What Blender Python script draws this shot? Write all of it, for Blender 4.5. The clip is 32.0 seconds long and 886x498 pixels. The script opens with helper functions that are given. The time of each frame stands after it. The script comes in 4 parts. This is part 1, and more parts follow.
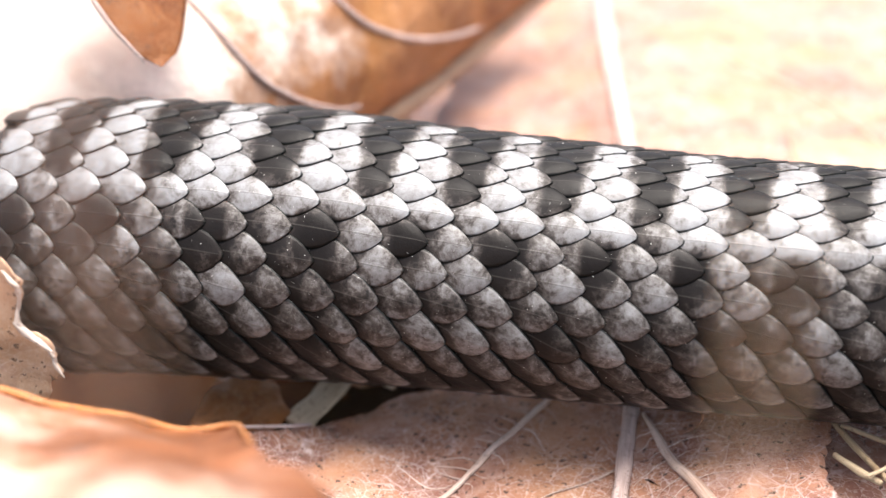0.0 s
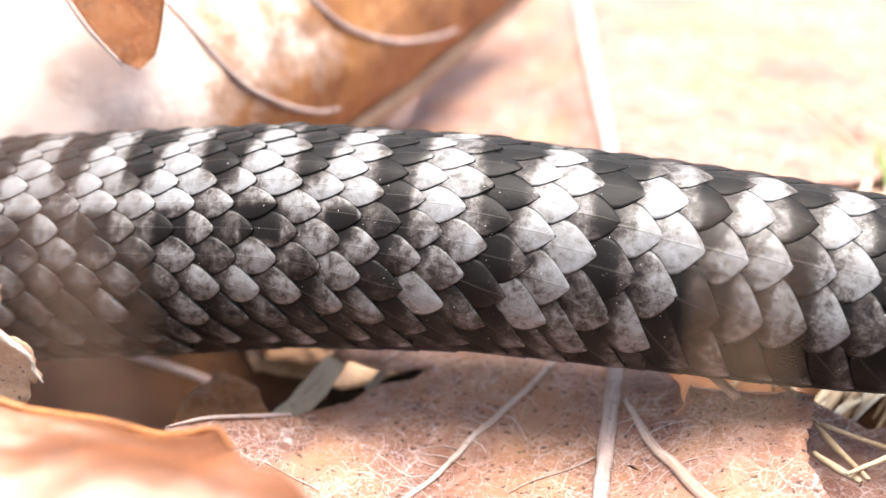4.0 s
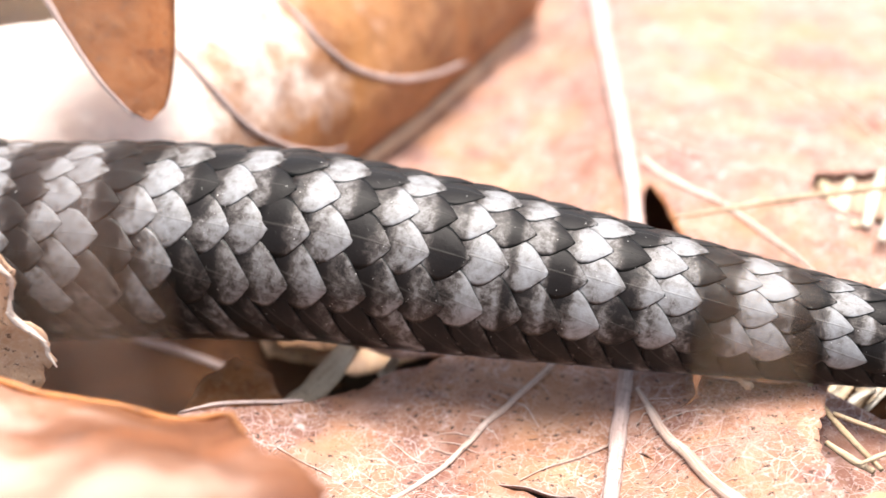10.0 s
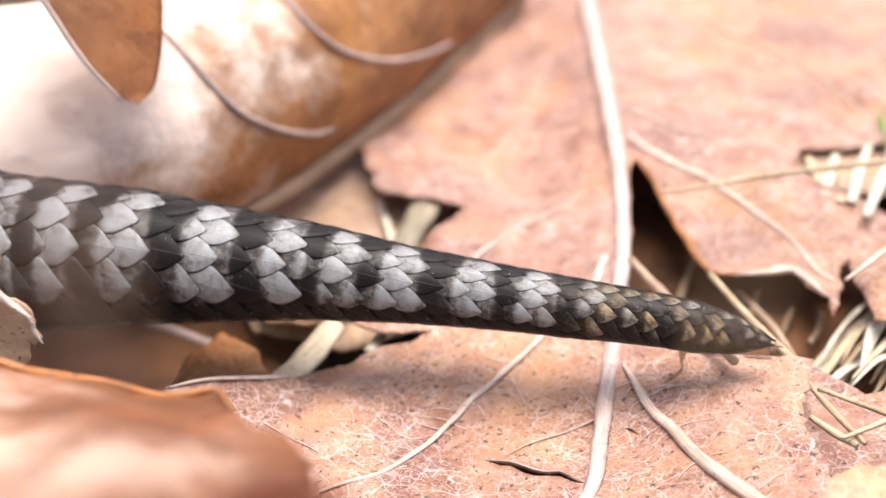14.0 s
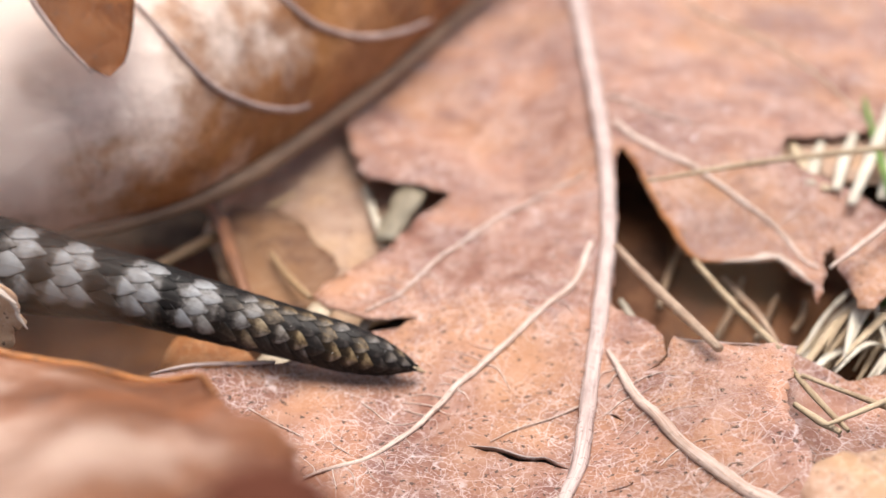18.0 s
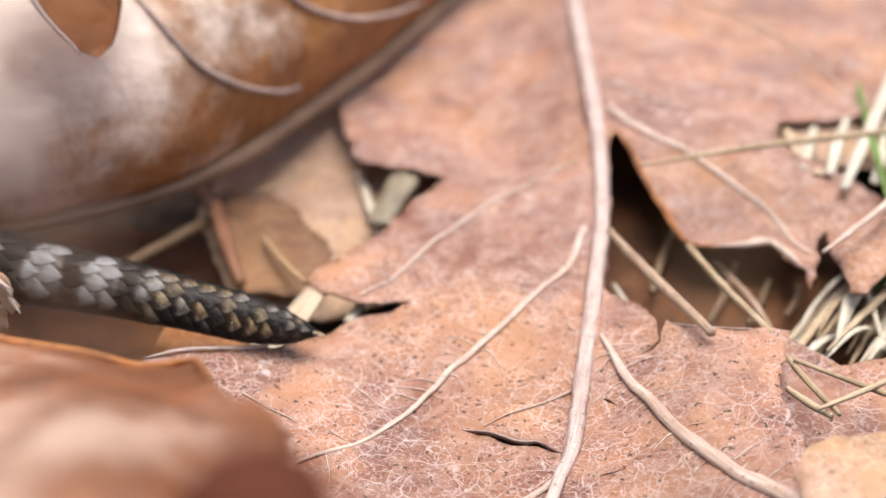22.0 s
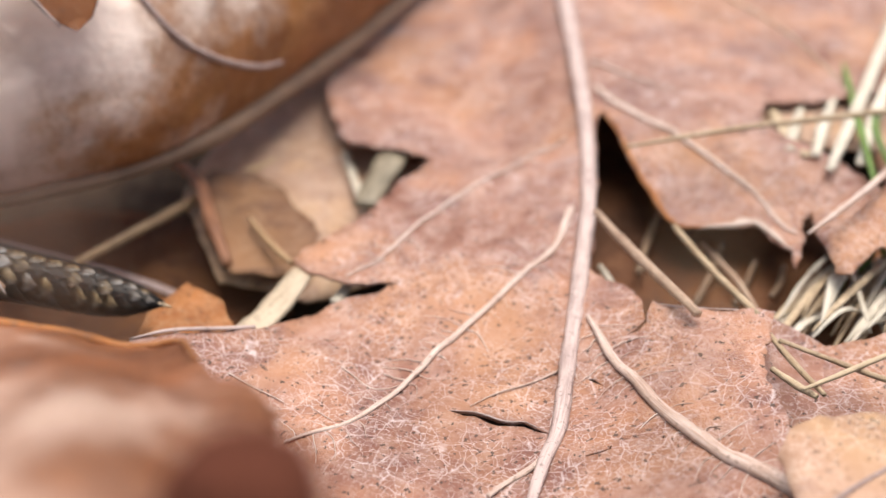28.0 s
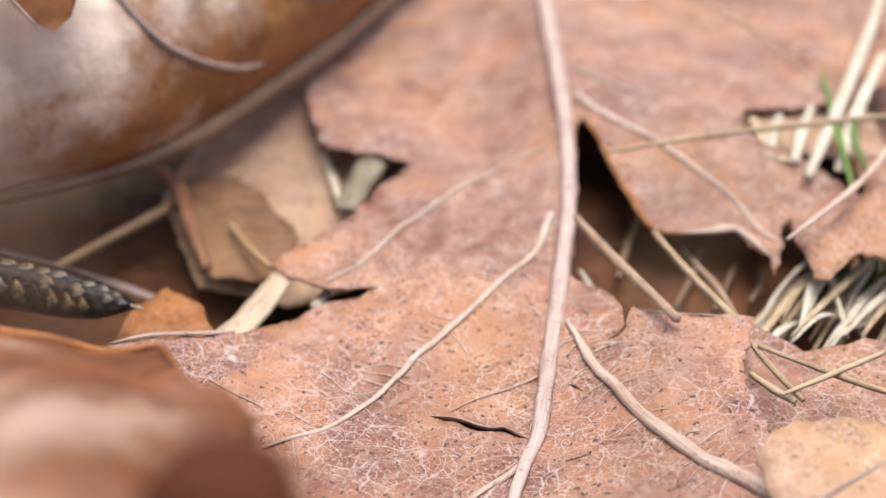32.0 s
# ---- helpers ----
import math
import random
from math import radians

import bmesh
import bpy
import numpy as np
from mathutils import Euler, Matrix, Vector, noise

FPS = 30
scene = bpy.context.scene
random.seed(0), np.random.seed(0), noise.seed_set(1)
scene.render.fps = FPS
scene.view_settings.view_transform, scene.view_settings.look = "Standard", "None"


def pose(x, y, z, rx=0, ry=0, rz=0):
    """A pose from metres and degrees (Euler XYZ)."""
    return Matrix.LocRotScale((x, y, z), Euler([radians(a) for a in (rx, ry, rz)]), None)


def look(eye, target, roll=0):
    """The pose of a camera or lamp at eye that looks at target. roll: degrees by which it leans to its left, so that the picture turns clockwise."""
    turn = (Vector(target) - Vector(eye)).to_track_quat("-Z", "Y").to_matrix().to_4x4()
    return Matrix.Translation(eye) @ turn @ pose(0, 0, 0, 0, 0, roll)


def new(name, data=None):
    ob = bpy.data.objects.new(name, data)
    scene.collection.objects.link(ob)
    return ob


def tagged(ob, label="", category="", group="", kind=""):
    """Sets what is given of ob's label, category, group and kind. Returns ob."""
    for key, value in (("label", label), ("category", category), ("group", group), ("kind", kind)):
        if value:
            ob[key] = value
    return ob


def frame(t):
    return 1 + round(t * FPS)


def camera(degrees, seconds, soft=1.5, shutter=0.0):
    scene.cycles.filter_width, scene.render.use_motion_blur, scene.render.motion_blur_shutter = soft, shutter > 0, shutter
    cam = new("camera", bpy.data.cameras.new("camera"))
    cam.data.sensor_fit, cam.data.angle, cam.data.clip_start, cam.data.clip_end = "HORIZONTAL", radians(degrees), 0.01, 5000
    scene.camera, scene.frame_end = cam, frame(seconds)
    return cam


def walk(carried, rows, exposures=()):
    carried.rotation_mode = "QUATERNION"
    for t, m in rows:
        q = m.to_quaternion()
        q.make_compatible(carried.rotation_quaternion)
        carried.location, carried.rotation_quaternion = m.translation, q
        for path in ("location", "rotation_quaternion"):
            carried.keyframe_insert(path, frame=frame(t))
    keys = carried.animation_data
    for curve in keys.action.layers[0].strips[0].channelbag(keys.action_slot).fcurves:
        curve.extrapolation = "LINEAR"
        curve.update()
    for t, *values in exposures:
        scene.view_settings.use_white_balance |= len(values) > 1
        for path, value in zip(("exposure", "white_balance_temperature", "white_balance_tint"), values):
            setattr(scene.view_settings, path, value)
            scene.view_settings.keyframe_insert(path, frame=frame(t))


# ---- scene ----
MM = 0.001

# The camera leans and turns a little about one spot, a hand's width before the animal.
cam = camera(38.8, 32.0, soft=1.4)
cam.data.dof.use_dof = True
cam.data.dof.focus_distance = 0.0670
cam.data.dof.aperture_fstop = 31.0
EYE = (0.0, -0.0678, 0.0424)


def eye_row(t, yaw, pitch, roll):
    return t, pose(*EYE, 90 + pitch, 0, yaw) @ pose(0, 0, 0, 0, 0, -roll)


walk(cam, [eye_row(*r) for r in (
    (0, 2.90, -28.38, 1.60), (0.5, 2.80, -28.59, 1.73), (1, 2.83, -28.54, 1.75), (1.5, 3.05, -28.13, 1.94), (2, 2.67, -28.28, 1.85),
    (2.5, 2.43, -28.52, 1.73), (3, 2.17, -28.59, 1.66), (3.5, 1.89, -28.56, 1.50), (4, 1.86, -28.32, 1.46), (4.5, 2.07, -27.95, 1.53),
    (6.5, 2.93, -28.22, 1.78), (7, 3.00, -28.09, 1.80), (7.5, 3.27, -27.92, 1.96), (8, 3.17, -27.94, 2.02), (8.5, 3.35, -27.97, 2.00),
    (9, 3.19, -28.35, 1.85), (9.5, 2.90, -28.78, 1.74), (10, 2.56, -28.88, 1.50), (10.5, 2.28, -28.99, 1.50), (11, 2.26, -29.13, 1.40),
    (11.5, 2.34, -29.16, 1.47), (12, 2.32, -29.35, 1.46), (12.5, 2.21, -29.80, 1.45), (13, 2.07, -30.08, 1.32), (13.5, 2.01, -30.00, 1.30),
    (14, 1.88, -30.00, 1.21), (14.5, 1.80, -30.03, 1.26), (16.5, 1.57, -30.54, 0.94), (17, 1.11, -30.85, 0.65), (17.5, 0.98, -30.80, 0.59),
    (18, 1.14, -30.63, 0.64), (18.5, 1.11, -30.82, 0.60), (19, 0.93, -31.11, 0.51), (19.5, 0.80, -31.29, 0.44), (20, 0.73, -31.25, 0.38),
    (20.5, 0.58, -31.30, 0.34), (21, 0.84, -31.17, 0.47), (21.5, 0.96, -31.14, 0.50), (22, 0.80, -31.34, 0.44), (22.5, 0.70, -31.59, 0.38),
    (23, 0.44, -31.93, 0.25), (23.5, 0.30, -31.93, 0.18), (24, 0.00, -32.00, 0.00), (24.5, 0.23, -31.80, 0.10), (26.5, 0.28, -31.99, 0.11),
    (27, -0.00, -32.14, -0.01), (27.5, -0.15, -32.42, -0.01), (28, 0.09, -32.22, 0.01), (28.5, 0.20, -32.24, 0.10), (29, -0.06, -32.45, -0.02),
    (29.5, -0.77, -32.66, -0.49), (30, -1.37, -32.59, -0.81), (30.5, -1.74, -32.28, -1.06), (31, -1.69, -32.07, -1.02), (31.5, -1.26, -31.96, -0.82),
    (32, -0.97, -31.98, -0.66),
)], exposures=((0, 1.44), (2, 1.54), (4.5, 1.56), (7, 1.48), (9, 1.37), (10, 1.3), (12, 1.06), (14.2, 0.9), (15.5, 0.72), (17, 0.46), (18, 0.42), (24, 0.38), (28, 0.29), (32, 0.26)))

# ---- light: bright haze high above, with a wide soft sun from behind the leaves ----
world = bpy.data.worlds.new("hazy_sky")
scene.world = world
world.use_nodes = True
wn = world.node_tree
sky = wn.nodes.new("ShaderNodeTexSky")
sky.sky_type, sky.sun_disc = "NISHITA", False
sky.sun_elevation, sky.sun_rotation = radians(82), radians(39)
sky.dust_density = 4.0
haze = wn.nodes.new("ShaderNodeHueSaturation")
haze.inputs["Saturation"].default_value = 0.6
wn.links.new(sky.outputs[0], haze.inputs["Color"])
wn.links.new(haze.outputs[0], wn.nodes["Background"].inputs[0])
wn.nodes["Background"].inputs[1].default_value = 0.15
sun = new("sun", bpy.data.lights.new("sun", "SUN"))
sun.data.energy, sun.data.angle, sun.data.color = 3.6, radians(50), (1.0, 0.95, 0.89)
sun.matrix_world = look((0.08, 0.10, 0.98), (0, 0, 0))


# ---- materials ----
def nodes_of(name):
    m = bpy.data.materials.new(name)
    m.use_nodes = True
    return m, m.node_tree.nodes, m.node_tree.links, m.node_tree.nodes["Principled BSDF"]


def noise_tex(n, l, src, scale, detail=4.0, rough=0.55, dist=0.0):
    t = n.new("ShaderNodeTexNoise")
    t.inputs["Scale"].default_value, t.inputs["Detail"].default_value = scale, detail
    t.inputs["Roughness"].default_value, t.inputs["Distortion"].default_value = rough, dist
    l.new(src, t.inputs["Vector"])
    return t


def ramp(n, l, src, a, b, ca=(0, 0, 0, 1), cb=(1, 1, 1, 1)):
    r = n.new("ShaderNodeValToRGB")
    r.color_ramp.elements[0].position, r.color_ramp.elements[1].position = a, b
    r.color_ramp.elements[0].color, r.color_ramp.elements[1].color = ca, cb
    l.new(src, r.inputs[0])
    return r.outputs[0]


def mix(n, l, fac, a, b, kind="MIX"):
    m = n.new("ShaderNodeMix")
    m.data_type, m.blend_type = "RGBA", kind
    for slot, v in ((0, fac), (6, a), (7, b)):
        if isinstance(v, (int, float)):
            m.inputs[slot].default_value = v
        elif isinstance(v, tuple):
            m.inputs[slot].default_value = (*v[:3], 1)
        else:
            l.new(v, m.inputs[slot])
    return m.outputs[2]


def math_node(n, l, op, a, b):
    m = n.new("ShaderNodeMath")
    m.operation = op
    for slot, v in ((0, a), (1, b)):
        if isinstance(v, (int, float)):
            m.inputs[slot].default_value = v
        else:
            l.new(v, m.inputs[slot])
    return m.outputs[0]


def bump(n, l, height, strength, distance, bsdf):
    b = n.new("ShaderNodeBump")
    b.inputs["Strength"].default_value, b.inputs["Distance"].default_value = strength, distance
    l.new(height, b.inputs["Height"])
    l.new(b.outputs[0], bsdf.inputs["Normal"])


def leaf_material(name, dark, mid, pale, net=0.75, glow=0.25, rough=0.55, fine=1.0, spots=0.6, lit_end=None, gloss=0.22):
    """Dry leaf: blotched brown, a net of pale fine veins, dark specks, a little light let through."""
    m, n, l, p = nodes_of(name)
    tc = n.new("ShaderNodeTexCoord").outputs["Object"]
    big = noise_tex(n, l, tc, 80, 5, 0.65)
    small = noise_tex(n, l, tc, 700, 5, 0.65)
    col = mix(n, l, ramp(n, l, big.outputs[0], 0.36, 0.64), dark, mid)
    col = mix(n, l, math_node(n, l, "MULTIPLY", ramp(n, l, small.outputs[0], 0.45, 0.75), 0.45), col, pale)
    ochre = noise_tex(n, l, tc, 160, 2, 0.5)
    col = mix(n, l, math_node(n, l, "MULTIPLY", ramp(n, l, ochre.outputs[0], 0.5, 0.66), 0.34), col,
              (min(0.8, mid[0] * 1.16), mid[1] * 1.0, mid[2] * 0.64))
    gold = noise_tex(n, l, tc, 58, 3, 0.6, 0.4)
    col = mix(n, l, math_node(n, l, "MULTIPLY", ramp(n, l, gold.outputs[0], 0.48, 0.62), 0.55), col, (mid[0] * 1.1, mid[1] * 1.06, mid[2] * 0.72))
    blotch = noise_tex(n, l, tc, 230, 5, 0.7, 0.6)
    col = mix(n, l, math_node(n, l, "MULTIPLY", ramp(n, l, blotch.outputs[0], 0.5, 0.68), 0.75), col, (dark[0] * 0.75, dark[1] * 0.72, dark[2] * 0.9))
    # bent coordinates for the vein net
    warp = n.new("ShaderNodeVectorMath")
    warp.operation = "MULTIPLY_ADD"
    wob = noise_tex(n, l, tc, 620, 2, 0.5)
    l.new(wob.outputs["Color"], warp.inputs[0])
    warp.inputs[1].default_value = (0.0006, 0.0006, 0.0006)
    l.new(tc, warp.inputs[2])
    lines = []
    for scale, width in ((1500 * fine, 0.036), (560 * fine, 0.026)):
        v = n.new("ShaderNodeTexVoronoi")
        v.feature = "DISTANCE_TO_EDGE"
        v.inputs["Scale"].default_value = scale
        l.new(warp.outputs[0], v.inputs["Vector"])
        lines.append(ramp(n, l, v.outputs["Distance"], 0.0, width, (1, 1, 1, 1), (0, 0, 0, 1)))
    where = ramp(n, l, noise_tex(n, l, tc, 210, 5, 0.7).outputs[0], 0.36, 0.54)
    web = math_node(n, l, "MULTIPLY", math_node(n, l, "MAXIMUM", lines[0], lines[1]), net)
    broken = ramp(n, l, noise_tex(n, l, tc, 900, 3, 0.6).outputs[0], 0.28, 0.46)
    web = math_node(n, l, "MULTIPLY", math_node(n, l, "MULTIPLY", web, where), broken)
    col = mix(n, l, web, col, (min(0.85, pale[0] * 1.2), min(0.78, pale[1] * 1.4), min(0.7, pale[2] * 1.6)))
    grit = ramp(n, l, noise_tex(n, l, tc, 4600, 2, 0.5).outputs[0], 0.54, 0.64)
    col = mix(n, l, math_node(n, l, "MULTIPLY", math_node(n, l, "MULTIPLY", grit, where), 0.42 * net), col, (min(0.85, pale[0] * 1.3), min(0.8, pale[1] * 1.6), min(0.75, pale[2] * 1.85)))
    specks = ramp(n, l, noise_tex(n, l, tc, 2600, 3, 0.55).outputs[0], 0.622, 0.655)
    col = mix(n, l, math_node(n, l, "MULTIPLY", specks, spots), col, (0.075, 0.045, 0.034))
    if lit_end:
        # one end painted paler, as if brightly lit, with a blotchy border
        way, lo, hi, tint = lit_end
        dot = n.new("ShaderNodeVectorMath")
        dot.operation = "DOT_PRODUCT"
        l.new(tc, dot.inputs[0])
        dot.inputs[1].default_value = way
        blotch = noise_tex(n, l, tc, 130, 5, 0.65)
        f = math_node(n, l, "ADD", dot.outputs["Value"], math_node(n, l, "MULTIPLY", math_node(n, l, "SUBTRACT", blotch.outputs[0], 0.5), 0.04))
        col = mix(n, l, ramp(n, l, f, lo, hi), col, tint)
    l.new(col, p.inputs["Base Color"])
    p.inputs["Roughness"].default_value = rough
    p.inputs["Specular IOR Level"].default_value = gloss
    high = math_node(n, l, "ADD", math_node(n, l, "MULTIPLY", web, 0.12), small.outputs[0])
    bump(n, l, high, 0.9, 0.00022, p)
    if glow:
        t = n.new("ShaderNodeBsdfTranslucent")
        l.new(mix(n, l, 1.0, col, (1.0, 0.62, 0.35), "MULTIPLY"), t.inputs[0])
        s = n.new("ShaderNodeMixShader")
        s.inputs[0].default_value = glow
        l.new(p.outputs[0], s.inputs[1])
        l.new(t.outputs[0], s.inputs[2])
        l.new(s.outputs[0], n["Material Output"].inputs[0])
    return m


def stalk_material(name, dark, pale, rough=0.5, gloss=0.4):
    """Straw, veins and stalks: streaks along the length, told by the UV map."""
    m, n, l, p = nodes_of(name)
    uv = n.new("ShaderNodeTexCoord").outputs["UV"]
    ob = n.new("ShaderNodeTexCoord").outputs["Object"]
    mp = n.new("ShaderNodeMapping")
    mp.inputs["Scale"].default_value = (9, 1.2, 1)
    l.new(uv, mp.inputs[0])
    a = noise_tex(n, l, mp.outputs[0], 3.0, 4, 0.6)
    b = noise_tex(n, l, ob, 420, 4, 0.6)
    info = n.new("ShaderNodeObjectInfo").outputs["Random"]
    f = math_node(n, l, "ADD", math_node(n, l, "MULTIPLY", a.outputs[0], 0.6), math_node(n, l, "MULTIPLY", b.outputs[0], 0.4))
    f = math_node(n, l, "ADD", f, math_node(n, l, "MULTIPLY", math_node(n, l, "SUBTRACT", info, 0.5), 0.16))
    specks = ramp(n, l, noise_tex(n, l, ob, 2900, 3, 0.6).outputs[0], 0.6, 0.66)
    col = mix(n, l, math_node(n, l, "MULTIPLY", specks, 0.5), ramp(n, l, f, 0.34, 0.62, (*dark, 1), (*pale, 1)), tuple(c * 0.35 for c in dark))
    l.new(col, p.inputs["Base Color"])
    p.inputs["Roughness"].default_value = rough
    p.inputs["Specular IOR Level"].default_value = gloss
    bump(n, l, math_node(n, l, "ADD", a.outputs[0], b.outputs[0]), 0.6, 0.00012, p)
    return m


def scale_material(name):
    """Keeled snake scales: pigment from near black to chalky grey by the mesh's own pigment map, mottled, with a dark rim and a fine keel."""
    m, n, l, p = nodes_of(name)
    tc = n.new("ShaderNodeTexCoord")
    sep = n.new("ShaderNodeSeparateXYZ")
    l.new(tc.outputs["UV"], sep.inputs[0])
    pale, ochre = n.new("ShaderNodeAttribute"), n.new("ShaderNodeAttribute")
    pale.attribute_name, ochre.attribute_name = "pigment", "ochre"
    blot = noise_tex(n, l, tc.outputs["Object"], 1350, 5, 0.7, 0.3)
    fine = noise_tex(n, l, tc.outputs["Object"], 4200, 3, 0.6)
    mot = math_node(n, l, "SUBTRACT", math_node(n, l, "ADD", math_node(n, l, "MULTIPLY", blot.outputs[0], 0.84), math_node(n, l, "MULTIPLY", fine.outputs[0], 0.16)), 0.5)
    # mottling is strongest in the middle tones
    room = math_node(n, l, "MULTIPLY", pale.outputs["Fac"], math_node(n, l, "SUBTRACT", 1.25, pale.outputs["Fac"]))
    f = math_node(n, l, "ADD", pale.outputs["Fac"], math_node(n, l, "MULTIPLY", mot, math_node(n, l, "ADD", math_node(n, l, "MULTIPLY", room, 5.4), 0.12)))
    rampn = n.new("ShaderNodeValToRGB")
    el = rampn.color_ramp.elements
    el[0].position, el[0].color = 0.0, (0.0095, 0.008, 0.0074, 1)
    el[1].position, el[1].color = 1.0, (0.228, 0.228, 0.234, 1)
    for at, c in ((0.14, (0.0135, 0.0108, 0.0098)), (0.34, (0.056, 0.047, 0.042)), (0.55, (0.138, 0.128, 0.124)), (0.78, (0.192, 0.188, 0.189))):
        e = el.new(at)
        e.color = (*c, 1)
    l.new(f, rampn.inputs[0])
    col = mix(n, l, ochre.outputs["Fac"], rampn.outputs[0], mix(n, l, 1.0, rampn.outputs[0], (1.6, 1.15, 0.5), "MULTIPLY"))
    side = math_node(n, l, "ABSOLUTE", math_node(n, l, "SUBTRACT", sep.outputs[1], 0.5), 0)
    rim = math_node(n, l, "MAXIMUM", ramp(n, l, side, 0.45, 0.485), ramp(n, l, sep.outputs[0], 0.965, 0.99))
    col = mix(n, l, math_node(n, l, "MULTIPLY", rim, 0.95), col, (0.004, 0.005, 0.0045))
    keel = ramp(n, l, side, 0.0, 0.03, (1, 1, 1, 1), (0, 0, 0, 1))
    col = mix(n, l, math_node(n, l, "MULTIPLY", keel, 0.2), col, (0.11, 0.098, 0.085))
    # tiny white flecks scattered over the scale
    flecks = ramp(n, l, noise_tex(n, l, tc.outputs["Object"], 8200, 1, 0.4).outputs[0], 0.78, 0.805)
    col = mix(n, l, flecks, col, (0.6, 0.58, 0.54))
    l.new(col, p.inputs["Base Color"])
    p.inputs["Roughness"].default_value = 0.40
    l.new(math_node(n, l, "ADD", math_node(n, l, "MULTIPLY", pale.outputs["Fac"], 0.32), 0.09), p.inputs["Specular IOR Level"])
    bump(n, l, math_node(n, l, "ADD", fine.outputs[0], math_node(n, l, "MULTIPLY", keel, 0.6)), 0.4, 0.00005, p)
    return m


M_SOIL = leaf_material("dark_litter_soil", (0.03, 0.02, 0.015), (0.075, 0.05, 0.035), (0.14, 0.1, 0.07), 0.1, 0, 0.95, gloss=0.1)
M_LEAF = leaf_material("dry_oak_leaf", (0.205, 0.088, 0.06), (0.42, 0.218, 0.152), (0.61, 0.44, 0.37), 0.56, 0.15, 0.5, 1.15, 0.9)
M_PALE = leaf_material("pale_dry_leaf", (0.34, 0.2, 0.13), (0.5, 0.335, 0.235), (0.62, 0.46, 0.35), 0.3, 0.22, 0.5)
M_PEACH = leaf_material("peach_leaf", (0.35, 0.19, 0.12), (0.53, 0.33, 0.22), (0.66, 0.47, 0.35), 0.4, 0.15, 0.5)
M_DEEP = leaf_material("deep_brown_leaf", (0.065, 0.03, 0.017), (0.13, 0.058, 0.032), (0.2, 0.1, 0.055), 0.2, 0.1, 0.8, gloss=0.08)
# pale tan upper end, whitened further: the blown-out light is painted into the tint
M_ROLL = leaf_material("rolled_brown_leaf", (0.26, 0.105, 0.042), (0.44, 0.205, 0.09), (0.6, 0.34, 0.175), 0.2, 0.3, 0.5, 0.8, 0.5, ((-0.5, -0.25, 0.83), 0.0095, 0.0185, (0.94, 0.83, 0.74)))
M_ORANGE = leaf_material("orange_brown_leaf", (0.30, 0.11, 0.035), (0.48, 0.2, 0.075), (0.6, 0.36, 0.2), 0.25, 0.3, 0.5)
# dark by the rim, pale lower left: shading of the curve painted into the colour
M_NEAR = leaf_material("near_leaf", (0.13, 0.045, 0.019), (0.27, 0.095, 0.04), (0.46, 0.2, 0.1), 0.2, 0.2, 0.45, 1.0, 0.3, ((-0.75, -0.66, 0.0), 0.030, 0.040, (0.6, 0.42, 0.33)))
M_RUST = leaf_material("rust_leaf", (0.17, 0.055, 0.018), (0.29, 0.11, 0.04), (0.4, 0.2, 0.1), 0.2, 0.2, 0.5)
M_TAWNY = leaf_material("tawny_leaf_scrap", (0.11, 0.05, 0.028), (0.23, 0.12, 0.07), (0.4, 0.27, 0.19), 0.1, 0.15, 0.6, 1.0, 0.3)
M_RAGGED = leaf_material("ragged_leaf", (0.36, 0.2, 0.13), (0.55, 0.36, 0.27), (0.78, 0.62, 0.52), 0.2, 0.15, 0.6, 1.3, 0.8)
M_RIB = stalk_material("leaf_rib", (0.22, 0.142, 0.122), (0.53, 0.405, 0.365))
M_VEIN = stalk_material("pale_vein", (0.38, 0.25, 0.19), (0.74, 0.59, 0.51))
M_RUSTRIB = stalk_material("rust_stalk", (0.15, 0.06, 0.028), (0.27, 0.12, 0.06))
M_STUB = stalk_material("dark_stalk_end", (0.06, 0.019, 0.011), (0.12, 0.04, 0.024), 0.9, 0.08)
# darker copy of the leaf rib, its shade put into the colour
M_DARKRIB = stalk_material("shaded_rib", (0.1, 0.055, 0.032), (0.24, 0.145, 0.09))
M_CHIP = stalk_material("flat_straw_chip", (0.27, 0.19, 0.12), (0.48, 0.38, 0.27))
M_OLIVE = stalk_material("weathered_straw", (0.15, 0.12, 0.08), (0.29, 0.24, 0.17))
M_DARKSTRAW = stalk_material("dark_brown_straw", (0.11, 0.065, 0.038), (0.22, 0.145, 0.09))
M_STRAW = stalk_material("dry_straw", (0.30, 0.20, 0.115), (0.58, 0.45, 0.30))
M_WHITE = stalk_material("bleached_straw", (0.40, 0.335, 0.25), (0.66, 0.59, 0.48))
M_FADED = stalk_material("faded_straw", (0.30, 0.185, 0.095), (0.45, 0.30, 0.165))
M_TWIG = stalk_material("thin_twig", (0.24, 0.14, 0.09), (0.58, 0.44, 0.32))
M_MOSS = stalk_material("moss_green", (0.05, 0.09, 0.015), (0.16, 0.24, 0.05))
M_HAZE = leaf_material("pale_dry_stalk", (0.6, 0.51, 0.44), (0.74, 0.66, 0.58), (0.82, 0.76, 0.7), 0.0, 0.5, 0.6, 1.0, 0.0)
M_FRINGE = stalk_material("pale_fringe", (0.5, 0.38, 0.31), (0.72, 0.61, 0.53))

M_SCALE = scale_material("snake_scale")


# ---- mesh helpers (millimetres in, metres out) ----
def smooth(v):
    v = min(1.0, max(0.0, v))
    return v * v * (3 - 2 * v)


